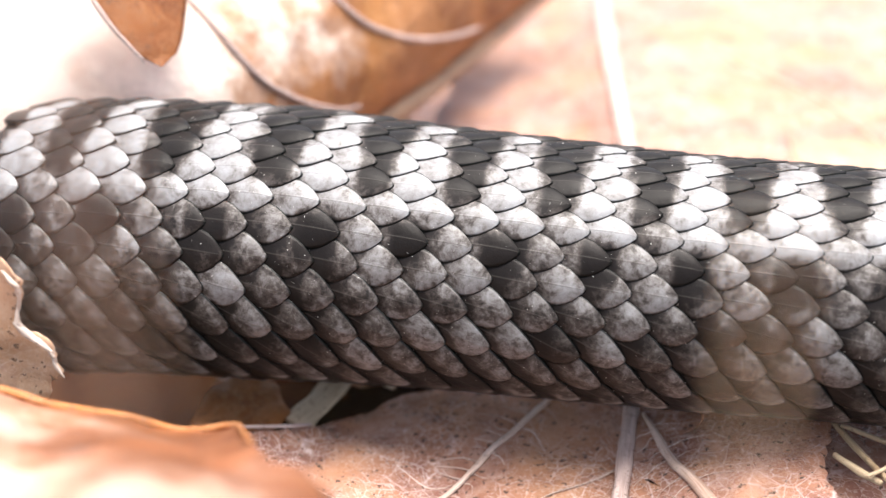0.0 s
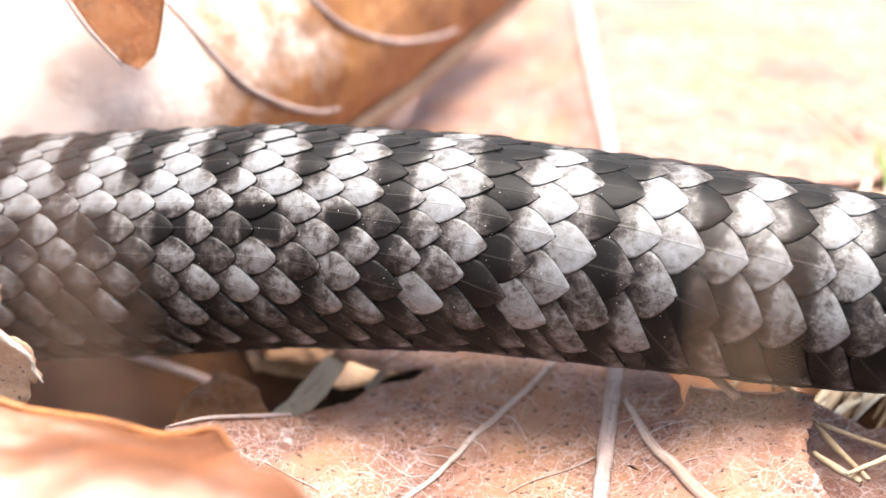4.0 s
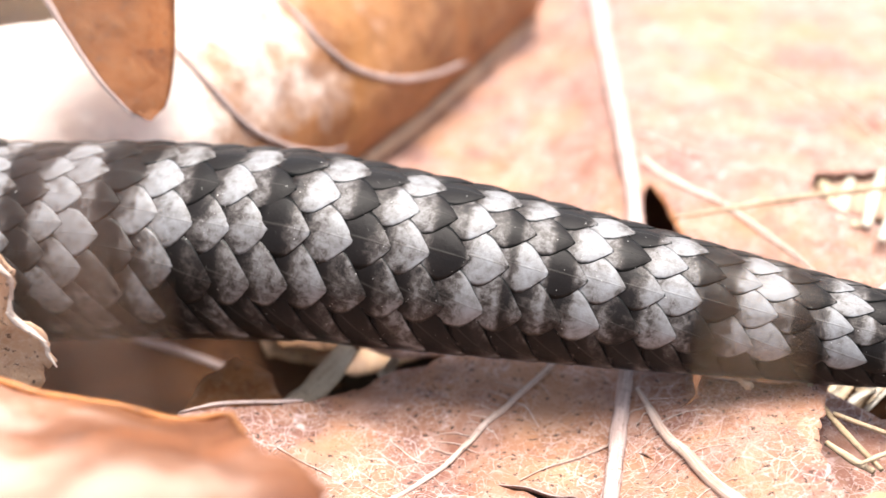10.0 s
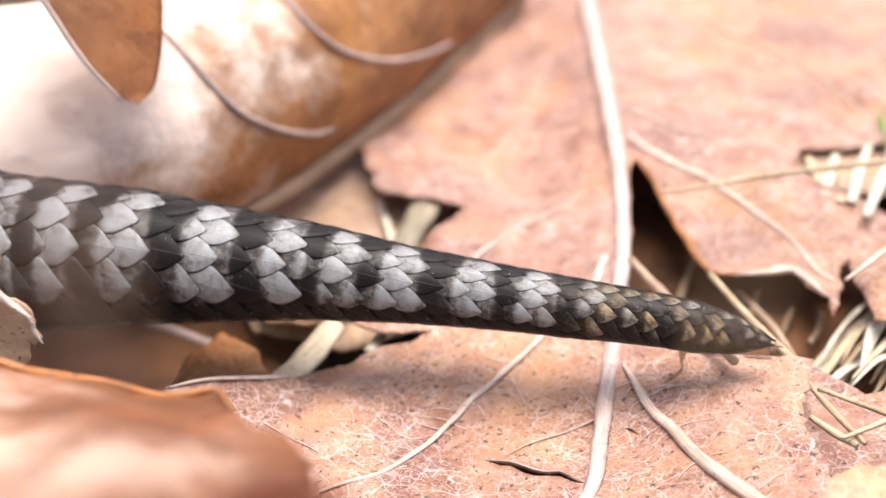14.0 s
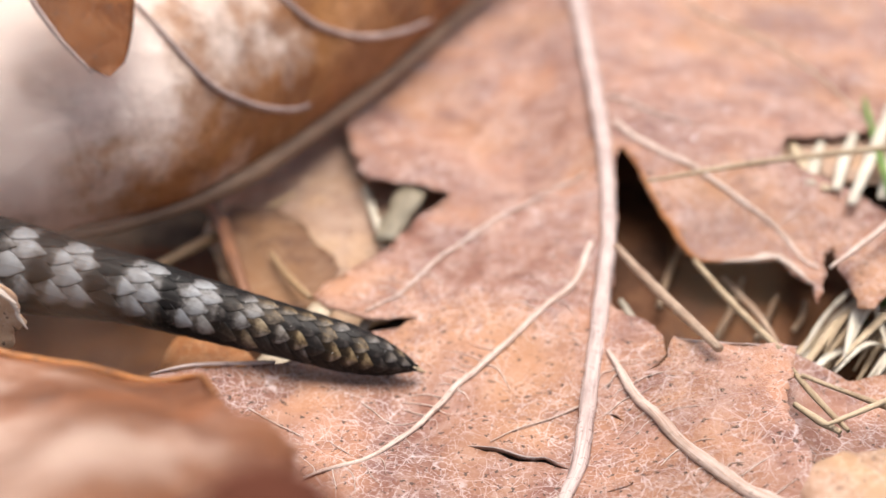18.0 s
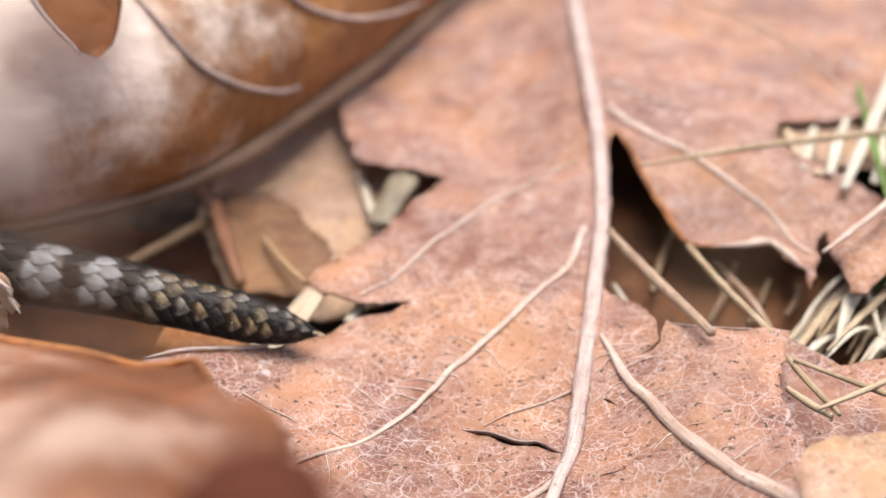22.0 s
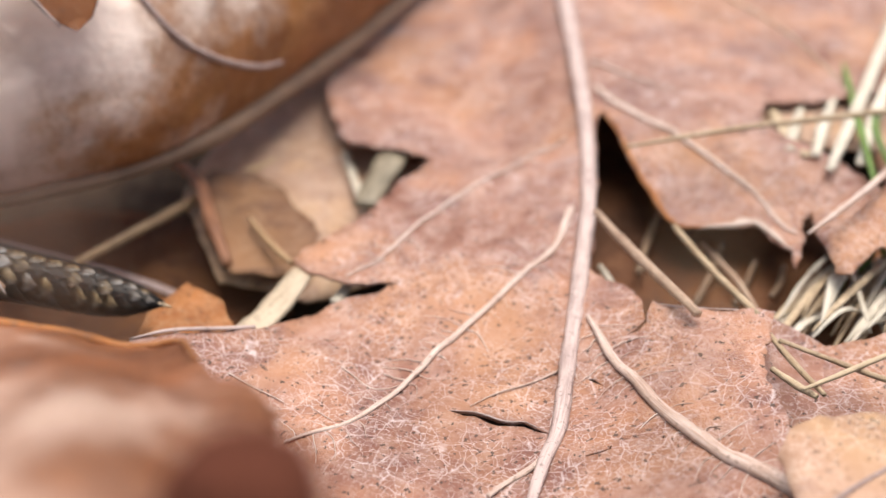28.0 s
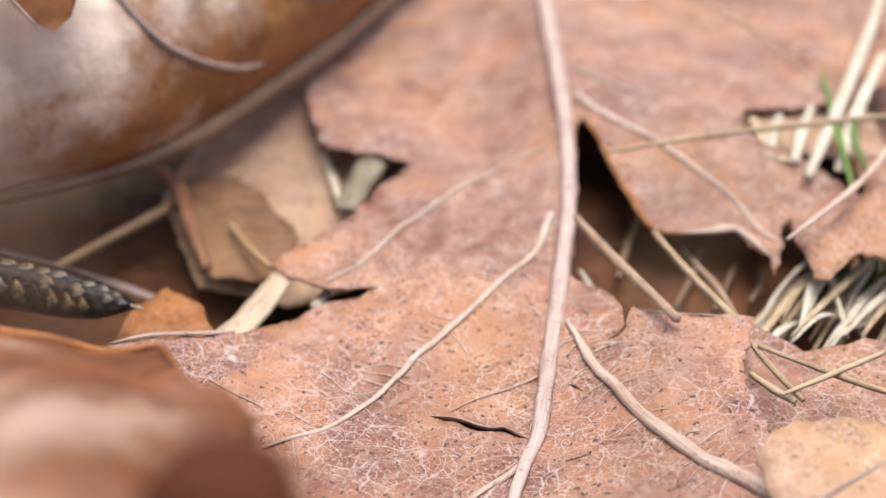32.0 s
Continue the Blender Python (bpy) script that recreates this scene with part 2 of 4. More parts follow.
def mesh_of(name, verts, faces, mats, uvs=None, maps=None):
    me = bpy.data.meshes.new(name)
    me.from_pydata([(x * MM, y * MM, z * MM) for x, y, z in verts], [], faces)
    for m in mats:
        me.materials.append(m)
    for key, values in (maps or {}).items():
        me.attributes.new(key, "FLOAT", "POINT").data.foreach_set("value", values)
    if uvs:
        layer = me.uv_layers.new(name="UVMap")
        layer.data.foreach_set("uv", [c for f in faces for v in f for c in uvs[v]])
    me.polygons.foreach_set("use_smooth", [True] * len(faces))
    me.update()
    return me


def part(name, mesh, parent=None, label=""):
    ob = new(name, mesh)
    if parent:
        ob.parent = parent
    if label:
        ob["label"] = label
    return ob


def thing(name, label, category, group="", kind=""):
    return tagged(new(name), label, category, group, kind)


def curve_points(ctrl, steps):
    """Catmull-Rom through the control points."""
    pts = [Vector(p) for p in ctrl]
    pts = [pts[0] * 2 - pts[1]] + pts + [pts[-1] * 2 - pts[-2]]
    out = []
    for i in range(1, len(pts) - 2):
        a, b, c, d = pts[i - 1:i + 3]
        for k in range(steps):
            t = k / steps
            out.append(0.5 * (2 * b + (c - a) * t + (2 * a - 5 * b + 4 * c - d) * t * t + (3 * b - a - 3 * c + d) * t ** 3))
    return out + [pts[-2]]


def tube_data(ctrl, radii, sides=8, steps=6, flat=1.0, rough=0.05, seed=0, up=(0, 0, 1)):
    """A tapering stalk along control points; flat < 1 presses it into a blade."""
    path = curve_points(ctrl, steps)
    n, verts, uvs, faces = len(path), [], [], []
    length = 0.0
    for i, p in enumerate(path):
        along = (path[min(i + 1, n - 1)] - path[max(i - 1, 0)]).normalized()
        side = along.cross(Vector(up))
        side = side.normalized() if side.length > 1e-4 else Vector((1, 0, 0))
        over = side.cross(along)
        f = i / (n - 1) * (len(radii) - 1)
        k = min(int(f), len(radii) - 2)
        r = radii[k] + (radii[k + 1] - radii[k]) * (f - k)
        if i:
            length += (p - path[i - 1]).length
        for j in range(sides):
            a = 2 * math.pi * j / sides
            w = r * (1 + rough * noise.noise((p.x * 0.9 + seed * 7, p.y * 0.9 + j * 3.1, p.z)))
            q = p + side * (math.cos(a) * w) + over * (math.sin(a) * w * flat)
            verts.append(tuple(q))
            uvs.append((j / sides, length * 0.1))
    for i in range(n - 1):
        for j in range(sides):
            k = (j + 1) % sides
            faces.append((i * sides + j, i * sides + k, (i + 1) * sides + k, (i + 1) * sides + j))
    faces.append(tuple(range(sides))[::-1])
    faces.append(tuple((n - 1) * sides + j for j in range(sides)))
    return verts, faces, uvs


def tube(name, ctrl, radii, mat, sides=8, steps=6, flat=1.0, rough=0.12, seed=0, up=(0, 0, 1)):
    v, f, u = tube_data(ctrl, radii, sides, steps, flat, rough, seed, up)
    return mesh_of(name, v, f, [mat], uvs=u)


def inside(p, poly):
    x, y = p
    hit = False
    for (x1, y1), (x2, y2) in zip(poly, poly[1:] + poly[:1]):
        if (y1 > y) != (y2 > y) and x < (x2 - x1) * (y - y1) / (y2 - y1) + x1:
            hit = not hit
    return hit


def blade_mesh(name, outline, height, mat, step=1.0, thick=0.16, ragged=0.12, holes=(), seed=1):
    """A leaf blade: the outline with a ragged edge, filled with a fine net, bent by height(x, y), with thickness."""
    from mathutils.geometry import delaunay_2d_cdt
    edge = []
    for (x1, y1), (x2, y2) in zip(outline, outline[1:] + outline[:1]):
        d = math.hypot(x2 - x1, y2 - y1)
        k = max(1, round(d / (step * 0.55)))
        for i in range(k):
            t = i / k
            x, y = x1 + (x2 - x1) * t, y1 + (y2 - y1) * t
            w = noise.noise_vector((x * 0.55 + seed, y * 0.55, seed * 3.7)) + 0.6 * noise.noise_vector((x * 2.1, y * 2.1 + seed, 5.0))
            edge.append((x + w.x * ragged * 2.2, y + w.y * ragged * 2.2))
    xs, ys = [p[0] for p in edge], [p[1] for p in edge]
    rnd = random.Random(seed)
    pts = [Vector(p) for p in edge]
    cuts = [(i, (i + 1) % len(edge)) for i in range(len(edge))]
    y = min(ys)
    while y < max(ys):
        x = min(xs)
        while x < max(xs):
            q = (x + rnd.uniform(-0.3, 0.3) * step, y + rnd.uniform(-0.3, 0.3) * step)
            if inside(q, edge):
                pts.append(Vector(q))
            x += step
        y += step
    for hole in holes:
        base = len(pts)
        pts += [Vector(p) for p in hole]
        cuts += [(base + i, base + (i + 1) % len(hole)) for i in range(len(hole))]
    vs, _, fs, *_ = delaunay_2d_cdt(pts, cuts, [], 0, 1e-5)
    keep = []
    for f in fs:
        c = (sum(vs[i].x for i in f) / len(f), sum(vs[i].y for i in f) / len(f))
        if inside(c, edge) and not any(inside(c, list(h)) for h in holes):
            keep.append(tuple(f))
    used = sorted({i for f in keep for i in f})
    at = {v: k for k, v in enumerate(used)}
    keep = [tuple(at[i] for i in f) for f in keep]
    n = len(used)
    top = []
    for i in used:
        p = vs[i]
        z = height(p.x, p.y) + 0.16 * noise.noise((p.x * 0.6, p.y * 0.6, seed)) + 0.11 * noise.noise((p.x * 1.7, p.y * 1.7, seed + 4))
        top.append((p.x, p.y, z))
    verts = top + [(x, y, z - thick) for x, y, z in top]
    count = {}
    for f in keep:
        for a, b in zip(f, f[1:] + f[:1]):
            count[(a, b)] = count.get((a, b), 0) + 1
    faces = keep + [tuple(i + n for i in reversed(f)) for f in keep]
    faces += [(b, a, a + n, b + n) for (a, b) in count if (b, a) not in count]
    return mesh_of(name, verts, faces, [mat])


def sheet_mesh(name, fn, nu, nv, mat, thick=0.15, keep=None):
    """A curled blade from a surface fn(u, v) in 0..1, with thickness along its normal and a cut edge where keep() says so."""
    P = [[Vector(fn(i / nu, j / nv)) for j in range(nv + 1)] for i in range(nu + 1)]
    top, low = [], []
    for i in range(nu + 1):
        for j in range(nv + 1):
            a = P[min(i + 1, nu)][j] - P[max(i - 1, 0)][j]
            b = P[i][min(j + 1, nv)] - P[i][max(j - 1, 0)]
            nrm = a.cross(b).normalized()
            top.append(tuple(P[i][j]))
            low.append(tuple(P[i][j] - nrm * thick))
    N = len(top)
    faces = []
    cell = lambda i, j: i * (nv + 1) + j
    quads = [(i, j) for i in range(nu) for j in range(nv) if keep is None or keep((i + 0.5) / nu, (j + 0.5) / nv)]
    count = {}
    for i, j in quads:
        f = (cell(i, j), cell(i + 1, j), cell(i + 1, j + 1), cell(i, j + 1))
        faces += [f, tuple(k + N for k in reversed(f))]
        for a, b in zip(f, f[1:] + f[:1]):
            count[(a, b)] = 1
    faces += [(b, a, a + N, b + N) for (a, b) in count if (b, a) not in count]
    return mesh_of(name, top + low, faces, [mat])


# ---- ground ----
def ground_height(x, y):
    d = math.hypot(x, y - 10)
    return -11.0 + 1.2 * noise.noise((x * 0.11, y * 0.11, 2)) + 0.5 * noise.noise((x * 0.4, y * 0.4, 7)) + min(2.0, d * 0.004)


axis = [-3000, -900, -320, -180] + [-120 + 4 * i for i in range(61)] + [180, 320, 900, 3000]
gv = [(x, y + 15, ground_height(x, y + 15)) for x in axis for y in axis]
gn = len(axis)
gf = [(i * gn + j, (i + 1) * gn + j, (i + 1) * gn + j + 1, i * gn + j + 1) for i in range(gn - 1) for j in range(gn - 1)]
tagged(part("ground", mesh_of("ground", gv, gf, [M_SOIL])), "dark damp forest soil under fallen leaves", "ground", kind="structure")


# ---- the large lobed leaf in the middle ----
def leaf_height(x, y):
    r = 2.6 * smooth((x - 2) / 18) * smooth((6 - y) / 14)
    flap = 2.6 * smooth((x - 3) / 10) * smooth((y - 6) / 10)
    left = 1.4 * smooth((-9 - x) / 8) * smooth((2 - y) / 8)
    return -1.8 + r + flap + left + 0.35 * math.sin(0.21 * x + 0.6) * math.sin(0.17 * y + 1) \
        + 0.24 * math.sin(0.55 * x + 0.9 * math.sin(0.3 * y)) * math.sin(0.5 * y + 1.3) + 0.1 * math.sin(1.3 * x + 0.7 * y) * math.sin(1.1 * y - 0.6 * x)


OAK_RIGHT = [(21.5, 85.2), (29.6, 73.1), (39.9, 63.3), (47.8, 53.2), (40.4, 27.2), (34.9, 22.7), (30.8, 20.0), (27.5, 19.7), (24.3, 18.9), (23.4, 15.6), (24.9, 13.8), (28.1, 11.7), (29.8, 9.9), (31.6, 7.9), (29.1, 3.2), (25.5, -1.1), (24.8, -1.1), (25.3, 4.8), (25.6, 7.4), (24.8, 6.7), (23.5, 2.4), (22.2, -1.5), (22.6, 1.9), (21.5, 6.1), (19.5, 5.7), (17.5, 5.2), (15.7, 5.9), (14.5, 9.1), (13.5, 11.3), (12.6, 14.6), (11.8, 17.8), (11.1, 15.2), (10.8, 11.7), (10.2, 5.8), (9.3, -1.2), (11.3, -3.5), (11.8, -6.5), (11.8, -7.7), (12.3, -6.4), (13.8, -6.9), (16.3, -7.9), (18.9, -8.9), (17.8, -11.9), (17.0, -15.0), (17.6, -17.5), (17.5, -20.3), (16.9, -24.1), (15.9, -26.1)]
OAK_LEFT = [(5.8, -24.2), (-4.5, -23.8), (-8.7, -22.5), (-13.2, -18.5), (-16.3, -13.7), (-18.0, -9.8), (-15.8, -8.9), (-12.7, -7.9), (-11.2, -7.3), (-9.1, -5.4), (-6.4, -3.6), (-4.6, -2.7), (-2.7, -1.7), (-4.8, -1.4), (-6.6, -1.5), (-8.8, -0.3), (-10.1, 0.8), (-8.5, 3.6), (-6.7, 5.6), (-4.9, 7.5), (-3.4, 11.4), (-1.6, 14.6), (-0.9, 15.4), (-2.7, 16.2), (-5.3, 16.8), (-7.5, 17.4), (-8.9, 21.5), (-9.7, 26.2), (-9.1, 34.1), (-6.9, 38.8), (-5.1, 47.4), (-3.7, 58.0), (1.1, 77.2), (8.2, 90.7)]
CRACK = [(0.2, -14.2), (1.0, -14.2), (1.7, -14.2), (2.3, -14.4), (3.0, -14.8), (3.7, -15.0), (4.3, -15.0), (4.9, -15.4), (5.7, -16.2), (5.0, -15.8), (4.3, -15.4), (3.7, -15.3), (2.9, -15.2), (2.4, -14.9), (1.7, -14.4), (1.1, -14.4)]
CRACKS = [[(7.2, -18.6), (7.9, -18.4), (8.6, -18.2), (8.5, -18.33), (7.9, -18.56), (7.3, -18.72)], [(7.9, -11.7), (8.4, -11.9), (9.0, -12.7), (8.4, -12.2)], [(11.8, -7.6), (11.9, -7.8), (11.2, -8.8), (10.3, -8.8), (11.1, -8.5)], [(8.5, -18.1), (8.7, -17.9), (8.6, -18.3)]]


VEINS = [
    ([(8.7, 6.9), (7.1, 1.8), (4.1, -2.4), (1.2, -6.6), (-0.6, -9.0), (-2.7, -12.5), (-5.6, -15.9), (-8.5, -17.1)], (0.24, 0.23, 0.21, 0.22, 0.18, 0.15, 0.09)),
    ([(8.5, -6.6), (9.1, -8.9), (10.2, -12.4), (11.6, -15.8), (13.4, -18.9), (15.1, -21.5), (17.2, -23.8)], (0.13, 0.28, 0.38, 0.42, 0.46, 0.5)),
    ([(11.8, 21.9), (13.8, 17.4), (16.3, 14.3), (18.5, 12.4), (21.7, 9.1), (23.7, 4.5)], (0.3, 0.28, 0.25, 0.22, 0.17, 0.11)),
    ([(9.0, 15.2), (6.0, 13.7), (2.3, 10.6), (-0.5, 7.2), (-3.5, 2.5), (-6.3, -0.9)], (0.07, 0.09, 0.12, 0.12, 0.07)),
    ([(6.5, -10.9), (4.7, -11.9), (3.0, -12.7), (1.4, -13.8)], (0.076, 0.0634, 0.0444, 0.0253)),
    ([(-5.9, -10.7), (-3.9, -12.2), (-2.0, -11.8)], (0.0317, 0.038, 0.019)),
    ([(-12.1, -12.0), (-10.4, -13.2), (-8.8, -14.1)], (0.0444, 0.0507, 0.0253)),
    ([(5.2, -18.2), (3.4, -19.5), (2.2, -20.9)], (0.19, 0.165, 0.139)),
    ([(11.5, 26.6), (14.1, 23.7), (18.0, 20.3)], (0.127, 0.095, 0.0507))]


def vein(name, ctrl, radii, parent, mat, lift=0.1, steps=8):
    pts = [(x, y, leaf_height(x, y) + lift) for x, y in [tuple(q)[:2] for q in curve_points([(x, y, 0) for x, y in ctrl], 3)]]
    return part(name, tube(name, pts, radii, mat, 8, 3, 0.75, 0.25, len(ctrl)), parent)


def oak_leaf():
    ob = thing("oak_leaf", "large dry lobed leaf, reddish brown, cracked, lying on the litter", "leaf")
    part("blade", blade_mesh("blade", OAK_LEFT + OAK_RIGHT, leaf_height, M_LEAF, 0.8, 0.16, 0.16, [CRACK] + CRACKS, 3), ob)
    part("midrib", tube("midrib", [(x, y, leaf_height(x, y) + 0.25) for x, y in [(4.0, -22.7), (5.2, -18.5), (6.1, -16.0), (7.2, -9.7), (8.5, -1.9), (10.1, 8.9), (10.5, 18.6), (10.7, 31.7), (10.9, 48.4), (11.9, 83.1)]],
                        (0.26, 0.34, 0.45, 0.51, 0.55, 0.62, 0.75, 0.94), M_RIB, 12, 8, 0.8, 0.3, 2), ob, "pale raised midrib")
    for ctrl, r in VEINS:
        vein("side_vein", ctrl, r, ob, M_VEIN)
    # fine veinlets that branch off the side veins
    rnd = random.Random(4)
    for ctrl, r in VEINS[:4]:
        line = curve_points([(x, y, 0) for x, y in ctrl], 4)
        for k in range(2, len(line) - 1):
            way = (line[k + 1] - line[k - 1]).normalized()
            for side in (1, -1):
                if rnd.random() < 0.4:
                    continue
                turn = Vector((-way.y, way.x, 0)) * side
                reach = rnd.uniform(0.9, 2.6)
                bend = rnd.uniform(0.1, 0.45)
                pts = [line[k] + turn * reach * q + way * (bend * reach * q * q + 0.16 * rnd.uniform(-1, 1)) for q in (0, 0.3, 0.6, 1)]
                if all(inside((q.x, q.y), OAK_LEFT + OAK_RIGHT) for q in pts):
                    w = rnd.uniform(0.02, 0.04)
                    vein("veinlet", [(q.x, q.y) for q in pts], (w * 1.3, w, w * 0.8, w * 0.4), ob, M_VEIN, 0.06)
    lip = [(x, y, leaf_height(x, y) + 0.1) for x, y in CRACK[:len(CRACK) // 2 + 1]]
    rim = [(x, y, leaf_height(x, y) + 0.12) for x, y in OAK_LEFT[5:9]]
    part("curled_edge", tube("curled_edge", rim, (0.05, 0.14, 0.16, 0.1), M_RIB, 8, 6, 0.8, 0.3), ob, "thin bright upturned edge")
    for a, z, w, m in ((25, 31, 0.2, M_ORANGE), (22, 26, 0.24, M_FRINGE), (38, 42, 0.08, M_RIB)):
        rim = [(x, y, leaf_height(x, y) + 0.02) for x, y in OAK_RIGHT[a:z]]
        part("curled_edge", tube("curled_edge", rim, (0.04, w, w, w * 0.8, 0.04), m, 8, 8, 0.8, 0.9), ob, "thin bright upturned edge")
    part("torn_lip", tube("torn_lip", lip, (0.02, 0.05, 0.07, 0.05, 0.02), M_RIB, 6, 4, 0.6, 0.6), ob, "curled pale lip of the crack")
    return ob


OAK = oak_leaf()

# ---- leaves under and round it ----
def flat_leaf(name, outline, z, mat, label, tilt=(0.0, 0.0), ragged=0.15, step=1.2, seed=1, wave=0.5, group="loose dry leaves", ribbed=True):
    cx, cy = sum(p[0] for p in outline) / len(outline), sum(p[1] for p in outline) / len(outline)

    def h(x, y):
        return z + tilt[0] * (x - cx) + tilt[1] * (y - cy) + wave * noise.noise((x * 0.12, y * 0.12, seed * 1.3))
    ob = thing(name, label, "leaf", group)
    part("blade", blade_mesh("blade", outline, h, mat, step, 0.16, ragged, (), seed), ob)
    if not ribbed:
        return ob
    far = max(outline, key=lambda p: math.hypot(p[0] - cx, p[1] - cy))
    rib = [(cx + (far[0] - cx) * k, cy + (far[1] - cy) * k) for k in (-0.6, -0.2, 0.25, 0.7, 0.95)]
    rib = [(x + 0.5 * math.sin(i * 1.7 + seed), y, h(x, y) + 0.12) for i, (x, y) in enumerate(rib)]
    part("midrib", tube("midrib", rib, (0.4, 0.36, 0.3, 0.22, 0.1), M_RIB, 8, 6, 0.7, 0.2, seed), ob)
    return ob


flat_leaf("dry_leaf", [(16.8, 168.9), (72.3, 168.9), (89.2, 104.6), (48.8, 13.6), (39.3, 9.5), (34.1, 13.6), (34.9, 28.2), (27.5, 31.6), (11.4, 43.0)], -3.0, M_LEAF, "large reddish dry leaf lying behind the lobed leaf", (0.02, 0.05), seed=5, step=2.0)
flat_leaf("dry_leaf", [(-54.0, 194.0), (24.1, 194.0), (23.4, 95.0), (6.0, 35.9), (-6.2, 14.2), (-14.4, 25.1), (-23.7, 54.7)], -7.8, M_LEAF, "brown dry leaf low under the rolled leaf", (0, 0.02), seed=6, step=2.0)
flat_leaf("dry_leaf", [(-19.9, 15.4), (-18.0, 24.3), (-15.5, 31.8), (-11.8, 41.0), (-7.5, 38.4), (-2.0, 28.0), (4.0, 24.0), (3.4, 16.3), (0.0, 9.4), (-5.4, 4.6), (-9.3, 3.1), (-12.2, 4.5), (-15.8, 5.2)], -4.4, M_PALE, "pale tan leaf in the hollow behind the tail", (0.02, 0.13), seed=7, ribbed=False)
flat_leaf("dry_leaf", [(-18.8, 14.5), (-17.3, 16.8), (-14.4, 16.5), (-11.8, 14.0), (-9.0, 8.8), (-9.3, 5.4), (-11.6, 3.2), (-14.8, 3.9), (-16.8, 8.4)], -4.2, M_TAWNY, "small mottled brown leaf scrap on a tan leaf", (-0.05, 0.05), ragged=0.22, seed=8, ribbed=False)
flat_leaf("dry_leaf", [(-19.1, -5.5), (-18.2, -2.2), (-16.6, -0.2), (-14.3, -1.9), (-12.6, -5.5), (-15.3, -7.8)], -3.0, M_ORANGE, "orange-brown leaf scrap beside the near leaf", (0.1, 0.1), seed=9, ribbed=False)
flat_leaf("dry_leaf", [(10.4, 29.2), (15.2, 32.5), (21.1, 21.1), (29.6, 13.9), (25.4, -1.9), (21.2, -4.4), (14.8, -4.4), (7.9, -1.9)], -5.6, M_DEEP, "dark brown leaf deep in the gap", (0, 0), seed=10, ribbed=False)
# coloured dark to stand for the shade beneath the rolled leaf
flat_leaf("dry_leaf", [(-37.2, 15.9), (-30.1, 19.4), (-20.5, 18.5), (-15.5, 11.8), (-10.6, 5.2), (-18.4, -0.1), (-26.3, 1.1), (-32.9, 2.5)], -8.8, M_DEEP, "leaf under the tail, coloured dark for the shade there", (0, 0), seed=11)
flat_leaf("dry_leaf", [(23.9, 29.7), (34.9, 28.6), (34.3, 13.5), (28.7, 13.8), (23.0, 16.4)], -0.1, M_PALE, "pale leaf low under bleached grass", (0, 0.05), wave=0.1, seed=17, ribbed=False)
flat_leaf("dry_leaf", [(18.2, -6.6), (19.7, -6.0), (22.1, -8.6), (25.9, -8.0), (29.6, -8.8), (28.2, -14.9), (21.6, -16.3), (16.5, -16.3)], -1.6, M_LEAF, "brown leaf under crossing straws", (0, 0.1), seed=16, ribbed=False)
flat_leaf("dry_leaf", [(15.2, -29.4), (15.5, -26.4), (15.4, -23.8), (16.2, -22.2), (17.7, -21.4), (19.8, -21.3), (22.1, -22.2), (25.5, -24.8), (23.0, -32.0), (17.5, -32.5)], 3.6, M_PEACH, "pale peach-brown leaf edge beside the straw", (0.05, 0.05), seed=12, ragged=0.1, ribbed=False)
flat_leaf("dry_leaf", [(24.8, 9.0), (39.1, 13.8), (33.5, -4.3), (21.7, -4.3)], -6.5, M_RUST, "brown leaf low under a tuft of dry grass", (0, 0), seed=18, ribbed=False)
PEACH = [ob for ob in bpy.data.objects if ob.get("label", "").startswith("pale peach")][0]
part("side_vein", tube("side_vein", [(15.6, -28.2, 3.35), (17.2, -26.9, 3.6), (18.8, -25.8, 3.7), (21.6, -24.1, 3.95)], (0.1, 0.13, 0.13, 0.1), M_RIB, 8, 6), PEACH)
LOBE = flat_leaf("dry_leaf", [(24.1, 1.9), (26.3, 2.6), (30.0, 6.4), (34.5, 9.6), (33.0, 0.5), (29.7, -2.8), (27.5, -0.8), (25.1, -3.1), (24.2, -2.7)], 0.6, M_LEAF, "small curled leaf lobe with a torn edge beside dry grass", (0.1, 0.05), seed=13, ribbed=False)


part("side_vein", tube("side_vein", [(22.4, -1.7, 1.9), (25.0, 0.9, 2.0), (29.0, 5.2, 2.2), (32.4, 9.8, 2.4)], (0.1, 0.2, 0.25, 0.28), M_VEIN, 8, 6), LOBE)

# the near leaf, rising towards the camera
def near_height(x, y):
    return -9.923 + -0.2079 * x + -0.8343 * y + -0.00429 * y * y + -0.00228 * x * y + 0.35 * math.sin(0.5 * x + 0.4) + 0.3 * math.sin(0.9 * x + 0.35 * y)


NEAR = thing("near_leaf", "orange-brown curled leaf close to the camera, out of focus", "leaf", "loose dry leaves")
NEAR_EDGE = [(-27.5, -19.6), (-23.8, -20.3), (-20.6, -21.0), (-17.1, -21.6), (-14.5, -21.3), (-12.0, -22.1), (-10.9, -24.8), (-10.0, -27.2), (-8.6, -30.2), (-7.4, -30.6), (-5.8, -33.7), (-5.4, -36.9), (-4.3, -40.1), (-3.4, -43.5), (-5.1, -46.7), (-8.5, -48.4), (-13.1, -47.6), (-20.0, -39.0)]
part("blade", blade_mesh("blade", NEAR_EDGE, near_height, M_NEAR, 1.0, 0.18, 0.12, (), 14), NEAR)
